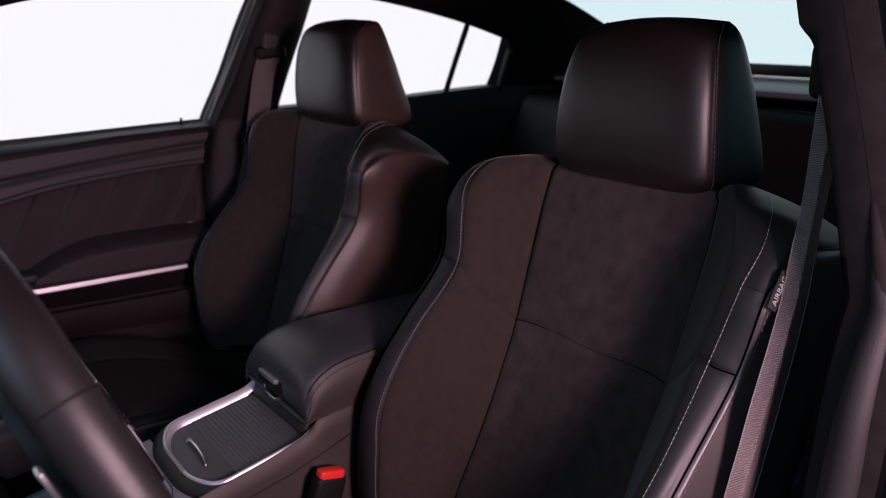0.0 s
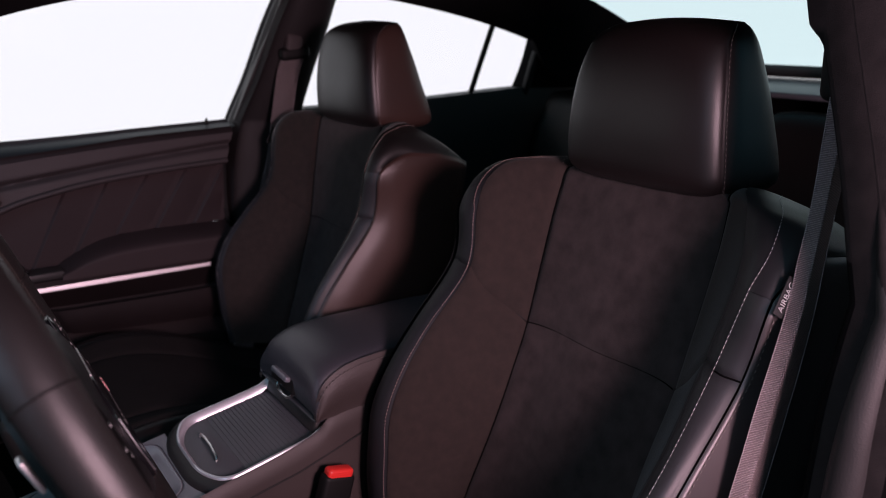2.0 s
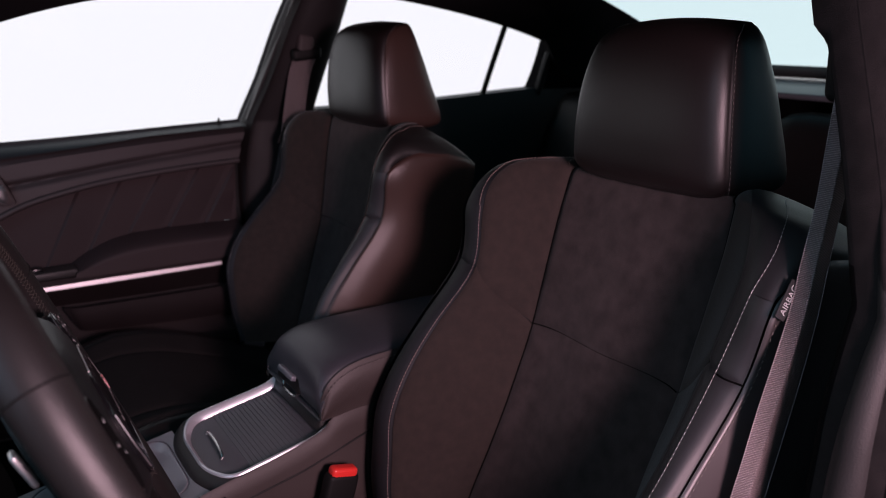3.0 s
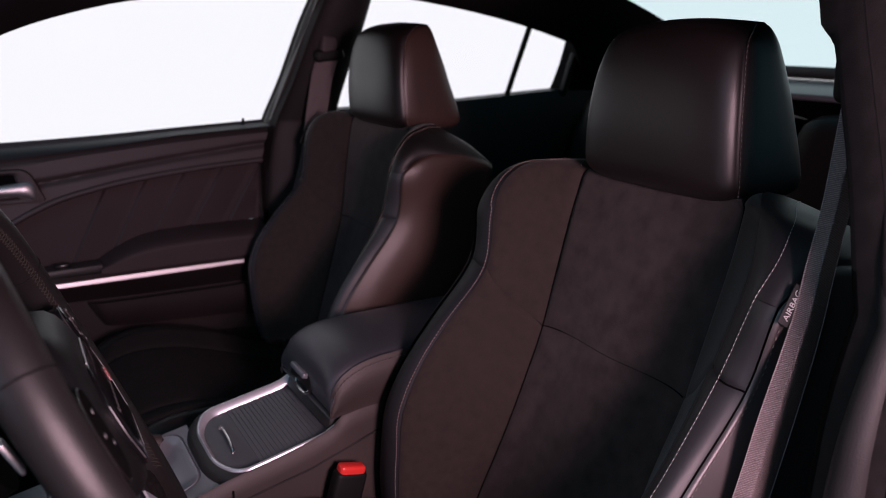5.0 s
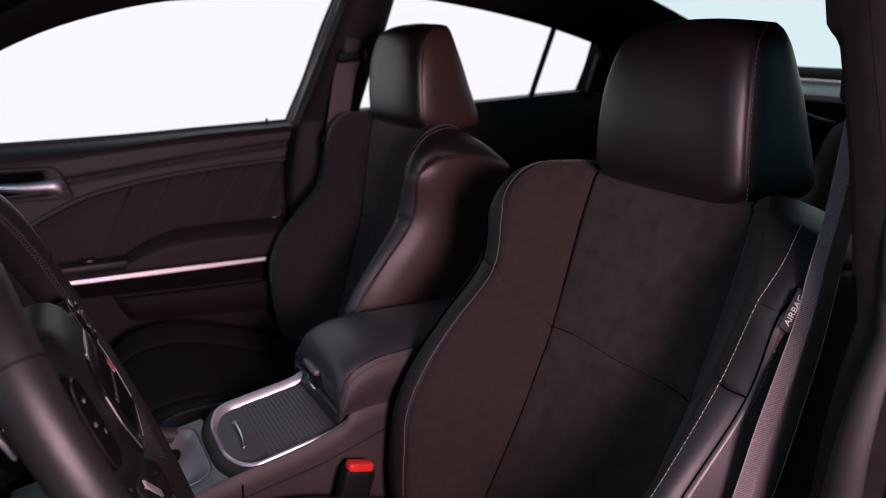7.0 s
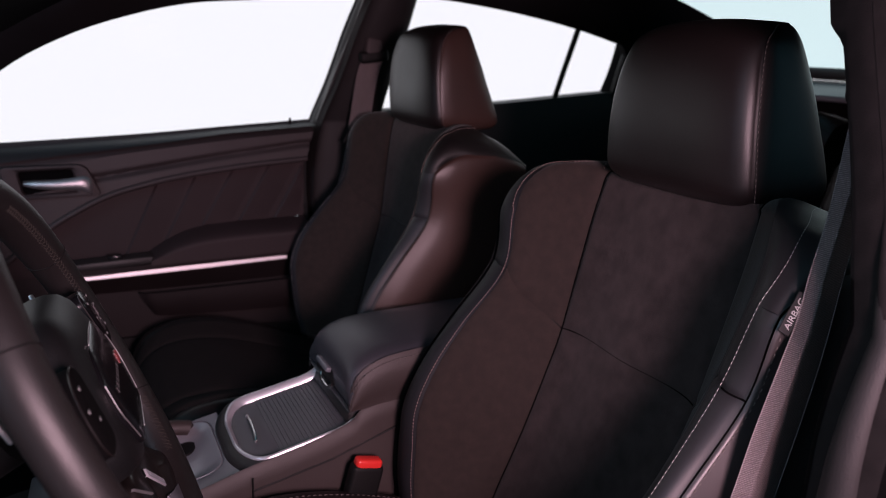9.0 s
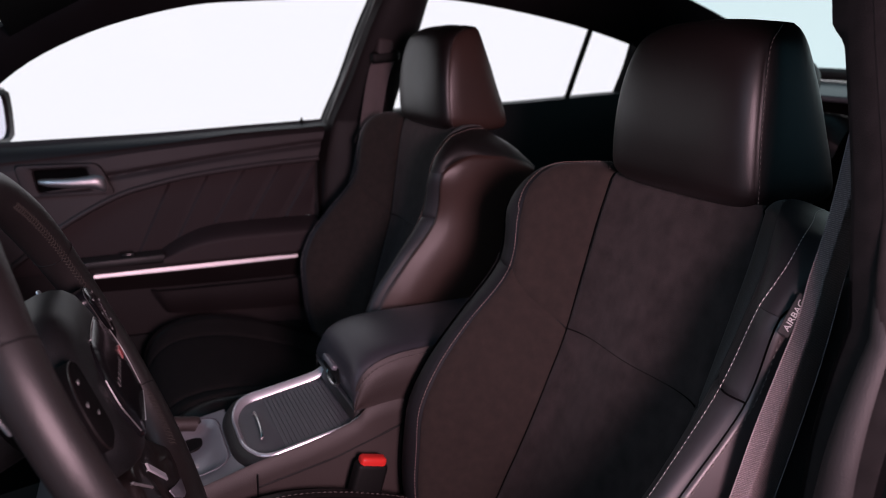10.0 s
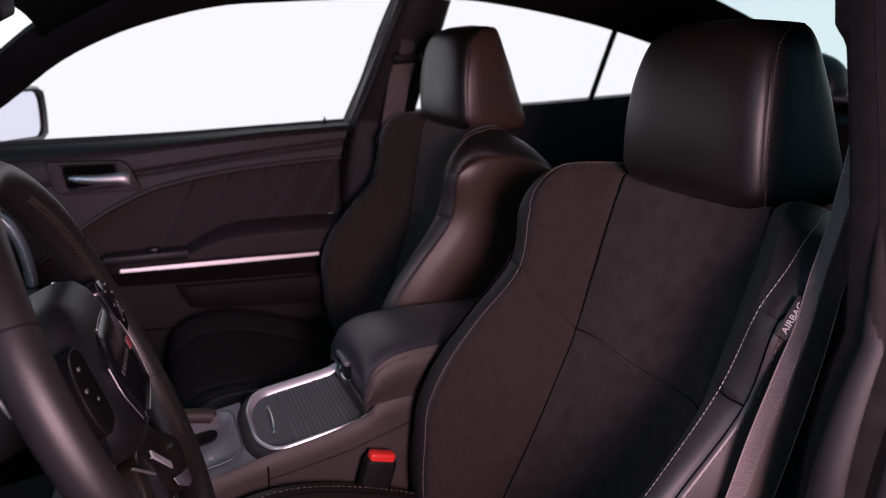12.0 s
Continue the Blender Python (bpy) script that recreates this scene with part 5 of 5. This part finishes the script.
# ---- rear seat ----


def build_rear_seat():
    seat = thing("rear_bench", "black leather rear bench seat below the rear window", "bench seat")
    for yc, w, rest in ((0.36, 0.33, 0.313), (-0.36, 0.33, -0.33)):
        bm = bmesh.new()
        keys = [(1.42, 0.50, 0.0), (1.50, 0.70, 0.02), (1.56, 0.90, 0.02), (1.61, 1.04, 0.03), (1.66, 1.075, 0.05), (1.74, 1.07, 0.10)]
        rows = []
        for k in range(31):
            x, z, r = spline(keys, k * 5 / 30)
            rows.append([(x - 0.03 * (abs(v) ** 3) * (1 if z < 1.0 else 0.4) + 0.06 * max(abs(v) - 0.93, 0) * 8, yc + w * v, z - 0.03 * max(abs(v) - 0.85, 0) * 4) for v in np.linspace(-1, 1, 21)])
        grid(bm, rows)
        bmesh.ops.solidify(bm, geom=bm.faces[:], thickness=-0.03)
        part("backrest", bm, LEATHER, seat, "black leather rear backrest", sharp=70)
        bm = bmesh.new()
        rows = []
        for z, w2, d in ((1.07, 0.08, 0.06), (1.09, 0.12, 0.09), (1.13, 0.13, 0.10), (1.17, 0.118, 0.088), (1.198, 0.086, 0.060), (1.213, 0.045, 0.03)):
            rows.append([(1.70 + 0.15 * (z - 1.07) + d * 0.5 * math.copysign(abs(math.cos(a)) ** 0.6, math.cos(a)), rest + w2 * math.copysign(abs(math.sin(a)) ** 0.6, math.sin(a)), z) for a in [2 * math.pi * i / 28 for i in range(28)]])
        grid(bm, smooth_rows(rows, 20), close=True, cap=True)
        part("headrest", bm, LEATHER, seat, "low black rear headrest", sharp=60)
    bm = bmesh.new()
    block(bm, (0.52, 1.36, 0.16), pose(1.24, 0, 0.47, 0, 6, 0), 0.05, 5)
    part("cushion", bm, LEATHER, seat, "black leather bench cushion")


def smooth_rows(rows, n):
    a = np.array(rows)
    return [spline(a.reshape(len(rows), -1), k * (len(rows) - 1) / (n - 1)).reshape(a.shape[1:]) for k in range(n)]


build_rear_seat()

# ---- dashboard and steering wheel ----


def build_dashboard():
    dash = thing("dashboard", "black dashboard with chrome-ringed instrument dials", "dashboard")
    bm = bmesh.new()
    rows = []
    for x, z in ((-0.30, 0.52), (-0.27, 0.62), (-0.24, 0.72), (-0.25, 0.80), (-0.30, 0.88), (-0.40, 0.915), (-0.60, 0.91), (-0.74, 0.88)):
        rows.append([(x - 0.05 * abs(y) ** 2, y, z) for y in np.linspace(-0.72, 0.715, 24)])
    grid(bm, smooth_rows(rows, 28))
    bmesh.ops.solidify(bm, geom=bm.faces[:], thickness=0.03)
    part("cowl", bm, PLASTIC, dash, "black padded dashboard cowl", sharp=60)
    bm = bmesh.new()
    block(bm, (0.10, 0.36, 0.17), pose(-0.25, -0.39, 0.86, 0, -25, 0), 0.03, 4)
    binn = part("instrument_binnacle", bm, DARK, dash)
    for yy in (-0.46, -0.32):
        m = pose(-0.196, yy, 0.872, 0, 65, 0)
        bm = bmesh.new()
        ring = []
        for k in range(40):
            a = 2 * math.pi * k / 40
            ring.append([m @ Vector(((0.062 + 0.006 * math.cos(b)) * math.cos(a), (0.062 + 0.006 * math.cos(b)) * math.sin(a), 0.010 * math.sin(b))) for b in [2 * math.pi * i / 10 for i in range(10)]])
        ring.append(ring[0])
        grid(bm, ring, close=True)
        part("dial_ring", bm, CHROME, binn, "chrome dial ring")
        bm = bmesh.new()
        bmesh.ops.create_cone(bm, cap_ends=True, segments=32, radius1=0.058, radius2=0.058, depth=0.006, matrix=m)
        part("dial_face", bm, GLOSSY, binn)
    for dx, rad in ((0.0, 0.0125), (-0.038, 0.005)):   # silver surround at the passenger end
        bm = bmesh.new()
        tube(bm, smooth_line([(-0.200 + dx, 0.60, 0.84), (-0.128 + dx, 0.60, 0.812), (-0.096 + dx, 0.60, 0.748), (-0.086 + dx, 0.60, 0.672), (-0.095 + dx, 0.60, 0.62), (-0.15 + dx, 0.60, 0.57)], 30), rad, 10)
        part("vent_surround", bm, BEZEL, dash, "curved silver vent surround")
    bm = bmesh.new()
    block(bm, (0.16, 0.16, 0.24), pose(-0.215, 0.60, 0.70, 0, 0, 0), 0.04, 4)
    part("vent_housing", bm, DARK, dash)
    bm = bmesh.new()
    tube(bm, [(-0.22, -0.39, 0.74), (0.02, -0.39, 0.862)], [0.05, 0.04], 16)
    part("steering_column", bm, DARK, dash)
    for sg in (1, -1):
        bm = bmesh.new()
        tube(bm, [(-0.01, -0.39 + sg * 0.03, 0.865), (-0.01, -0.39 + sg * 0.12, 0.885), (-0.005, -0.39 + sg * 0.17, 0.895)], [0.007, 0.007, 0.009], 10)
        part("column_stalk", bm, PLASTIC, dash)


build_dashboard()


def build_steering_wheel():
    c = Vector((0.0935, -0.405, 0.8865))
    right, up, out = Vector((0, 1, 0)), Vector((-0.4032, 0, 0.9151)), Vector((0.9151, 0, 0.4032))
    m = Matrix.Translation(c) @ Matrix((right, up, out)).transposed().to_4x4() @ Matrix.Rotation(radians(-5), 4, "Z")   # turned a little
    wheel = thing("steering_wheel", "black leather steering wheel with glossy spoke trims", "steering wheel", at=m)
    R = 0.198
    swell = lambda a: 0.0168 + 0.0030 * (math.exp(-((math.degrees(a) % 180 - 45) / 22) ** 2) + math.exp(-((math.degrees(a) % 180 - 135) / 22) ** 2)) * (1 if math.sin(a) > 0 else 0.3)
    on_rim = lambda a, b, lift=0.0: ((R + (swell(a) + lift) * math.cos(b)) * math.cos(a), (R + (swell(a) + lift) * math.cos(b)) * math.sin(a), (swell(a) * 1.08 + lift) * math.sin(b))
    bm = bmesh.new()
    rings = [[on_rim(2 * math.pi * k / 96, 2 * math.pi * i / 18) for i in range(18)] for k in range(97)]
    grid(bm, rings, close=True)
    bmesh.ops.remove_doubles(bm, verts=bm.verts[:], dist=1e-6)
    rim = part("rim", bm, RIM_LEATHER, wheel, "black leather wheel rim", sharp=80)
    for lo, hi in ((14, 66), (114, 166), (-50, -27), (207, 230)):
        bm = bmesh.new()   # cross stitching on the inner side
        n = int((hi - lo) / 1.5)
        for way in (1, -1):
            for k in range(n):
                a0, a1 = radians(lo + 1.5 * k), radians(lo + 1.5 * (k + 1))
                tube(bm, [on_rim(a0, radians(150 + 11 * way), -0.0002), on_rim((a0 + a1) / 2, radians(150), 0.0008), on_rim(a1, radians(150 - 11 * way), -0.0002)], 0.00045, 4)
        part("stitching", bm, STITCH_OLIVE, rim, "olive cross stitching on the rim")
    for a in (radians(150), radians(30), radians(205), radians(-25)):
        bm = bmesh.new()
        ring = [on_rim(a, 2 * math.pi * i / 20, 0.0002) for i in range(20)]
        tube(bm, ring + ring[:1], 0.0007, 5)
        part("rim_seam", bm, DARK, rim)
    # airbag cover
    bm = bmesh.new()
    out2 = rounded([(-0.062, 0.088), (0.062, 0.088), (0.102, 0.042), (0.102, -0.034), (0.066, -0.066), (-0.066, -0.066), (-0.102, -0.034), (-0.102, 0.042)], 0.024, 5)
    rings = [[(x * sc, y * sc, z) for x, y in out2] for sc, z in ((0.98, -0.036), (1.0, -0.012), (0.985, 0.000), (0.94, 0.009), (0.86, 0.015), (0.7, 0.0195), (0.45, 0.0215), (0.02, 0.022))]
    grid(bm, rings, close=True, cap=True)
    hub = part("airbag_cover", bm, COVER, wheel, "soft black airbag cover", sharp=70)
    plate_out = rounded([(-0.046, 0.046), (0.046, 0.046), (0.074, 0.024), (0.080, -0.008), (0.058, -0.046), (-0.058, -0.046), (-0.080, -0.008), (-0.074, 0.024)], 0.012, 4)
    bm = bmesh.new()
    rings = [[(x * sc, y * sc, z) for x, y in plate_out] for sc, z in ((1.0, 0.004), (1.0, 0.0205), (0.97, 0.0222), (0.6, 0.0236), (0.1, 0.0240))]
    grid(bm, rings, close=True, cap=True)
    badge = part("badge_plate", bm, GLOSSY, hub, "glossy black badge plate", sharp=50)
    arcs = [[(-0.036, 0.0475), (0.0, 0.049), (0.037, 0.0475)], [(0.052, -0.0445), (0.018, -0.046), (-0.018, -0.046)],
            [(0.0760, 0.020), (0.0805, 0.004), (0.0785, -0.014), (0.0640, -0.040)], [(-0.0750, 0.022), (-0.0790, 0.000), (-0.0740, -0.014), (-0.0620, -0.036)]]
    for line in arcs:
        bm = bmesh.new()
        tube(bm, [(x, y, 0.0218) for x, y in smooth_line(line, 12)], 0.0006, 6)
        part("bright_edge", bm, LEVER, badge, "thin chrome edge")
    for k in range(6):
        bm = bmesh.new()
        block(bm, (0.0075, 0.0050, 0.0008), pose(-0.042 + 0.0125 * k, 0.004, 0.0238), 0)
        part("lettering_bar", bm, DULL_MARK, badge, "grey bar of an unreadable badge")
    for k in range(2):
        bm = bmesh.new()
        slab(bm, [(0.044 + 0.009 * k + dx, 0.002 + dy, 0.0246) for dx, dy in ((0.002, 0.005), (0.006, 0.005), (0.003, -0.005), (-0.001, -0.005))], 0.002, (0, 0, -1))
        part("red_slash", bm, DEEP_RED, badge, "red slanted slash")
    for sg in (1, -1):
        bm = bmesh.new()   # spoke
        rows = []
        for s, h0, h1, z in ((0.070, 0.030, -0.042, -0.006), (0.11, 0.026, -0.040, -0.008), (0.145, 0.028, -0.040, -0.006), (0.170, 0.040, -0.050, -0.002)):
            rows.append([(sg * s, h1 + (h0 - h1) * t, z + 0.008 * math.sin(math.pi * t)) for t in np.linspace(0, 1, 9)] + [(sg * s, h0 + (h1 - h0) * t, z - 0.022) for t in np.linspace(0, 1, 5)])
        grid(bm, smooth_rows(rows, 14), close=True, cap=True)
        spoke = part("side_spoke", bm, GLOSSY, wheel, "glossy black side spoke", sharp=60)
        bm = bmesh.new()
        pod = rounded([(sg * 0.098, 0.058), (sg * 0.136, 0.062), (sg * 0.166, 0.034), (sg * 0.160, -0.004), (sg * 0.112, -0.006)], [0.014, 0.022, 0.022, 0.02, 0.016])
        rings = [[(sg * 0.132 + (x - sg * 0.132) * sc, 0.028 + (y - 0.028) * sc, z) for x, y in pod] for sc, z in ((1.0, -0.004), (1.0, 0.014), (0.94, 0.0165), (0.5, 0.018))]
        grid(bm, rings, close=True, cap=True)
        # left pod in black without gloss, its missing highlight put into the material
        podob = part("button_pod", bm, GLOSSY if sg > 0 else DEEP_BLACK, spoke, "oval button pod", sharp=60)
        bm = bmesh.new()
        ring = [(sg * 0.132 + (x - sg * 0.132) * 0.99, 0.028 + (y - 0.028) * 0.99, 0.0148) for x, y in pod]
        tube(bm, ring + ring[:1], 0.0007, 6)
        part("pod_rim", bm, PLASTIC if sg > 0 else SPOKE, podob, "thin silver rim")
        for bx, by in ((0.116, 0.046), (0.138, 0.050), (0.152, 0.036), (0.120, 0.028), (0.136, 0.022), (0.150, 0.012), (0.124, 0.008)) if sg > 0 else ((0.138, 0.050), (0.152, 0.036), (0.136, 0.022)):
            bm = bmesh.new()
            block(bm, (0.0045, 0.0024, 0.001), pose(sg * bx, by, 0.0180), 0)
            part("button_mark", bm, MARK, podob)
        bm = bmesh.new()   # lower spoke, a broad plate out to the rim
        shape = rounded([(sg * -0.030, -0.070), (sg * 0.052, -0.072), (sg * 0.090, -0.112), (sg * 0.135, -0.150), (sg * 0.118, -0.172), (sg * 0.060, -0.178), (sg * 0.010, -0.146)], [0.006, 0.012, 0.02, 0.006, 0.006, 0.02, 0.012], 5)
        mx, my = sg * 0.062, -0.125
        rings = [[(mx + (x - mx) * sc, my + (y - my) * sc, z + 0.10 * max(math.hypot(x, y) - 0.13, 0)) for x, y in shape] for sc, z in ((0.97, -0.024), (1.0, -0.012), (0.985, -0.007), (0.93, -0.0045), (0.5, -0.0035), (0.05, -0.0035))]
        grid(bm, rings, close=True, cap=True)
        low = part("lower_spoke", bm, SPOKE, wheel, "satin dark lower spoke", sharp=60)
        bm = bmesh.new()
        a, b = (Vector((-0.014, -0.0885, 0.0)), Vector((0.027, -0.1275, 0.0015))) if sg > 0 else (Vector((-0.095, -0.059, 0.0)), Vector((-0.040, -0.098, 0.0)))
        side = Vector((b.y - a.y, a.x - b.x, 0)).normalized() * (0.0042 if sg > 0 else 0.0009)
        up = Vector((0, 0, 0.0018))
        grid(bm, [[p - side, p - side * 0.8 + up, p + side * 0.8 + up, p + side] for p in (a - up, a + (b - a) * 0.03, b - (b - a) * 0.03, b - up)])
        part("bright_inlay", bm, BEZEL if sg > 0 else LEVER, low, "chrome spoke inlay")
        bm = bmesh.new()
        tri = rounded([(sg * 0.014, -0.135), (sg * 0.045, -0.149), (sg * 0.088, -0.165), (sg * 0.080, -0.176), (sg * 0.045, -0.166), (sg * 0.016, -0.146)], 0.003)
        slab(bm, [(x, y, 0.0006 + 0.06 * max(math.hypot(x, y) - 0.13, 0)) for x, y in tri], 0.0016, (0, 0, -1), 0.0004)
        part("silver_window", bm, GUNMETAL if sg > 0 else SPOKE, low, "silver spoke window")
        bm = bmesh.new()   # paddle behind the rim
        block(bm, (0.010, 0.028, 0.004), pose(sg * 0.157, 0.058, -0.030, 0, 0, sg * -12), 0.002, 2)
        part("shift_paddle", bm, LEVER, wheel, "bright shift paddle")


build_steering_wheel()


def build_inside_mirror():
    mir = thing("inside_mirror", "black inside mirror hanging below the headliner", "mirror")
    bm = bmesh.new()
    out = rounded([(-0.125, -0.032), (0.125, -0.036), (0.125, 0.036), (-0.125, 0.032)], 0.02)
    m = pose(-0.045, -0.075, 1.228, 86, 0, 112)
    rows = [[m @ Vector((x * sc, y * sc, z)) for x, y in out] for sc, z in ((0.94, 0.0), (1.0, 0.006), (1.0, 0.016), (0.8, 0.035))]
    grid(bm, rows, close=True, cap=True)
    body = part("housing", bm, DARK, mir)
    bm = bmesh.new()
    slab(bm, [m @ Vector((x * 0.93, y * 0.9, -0.002)) for x, y in out], 0.002, m.to_3x3() @ Vector((0, 0, 1)))
    part("mirror_glass", bm, MIRROR, mir, "silvered mirror glass")
    bm = bmesh.new()
    tube(bm, [(-0.06, -0.07, 1.228), (-0.10, -0.06, 1.255), (-0.13, -0.05, 1.285)], 0.011, 10)
    part("stalk", bm, DARK, mir)


build_inside_mirror()
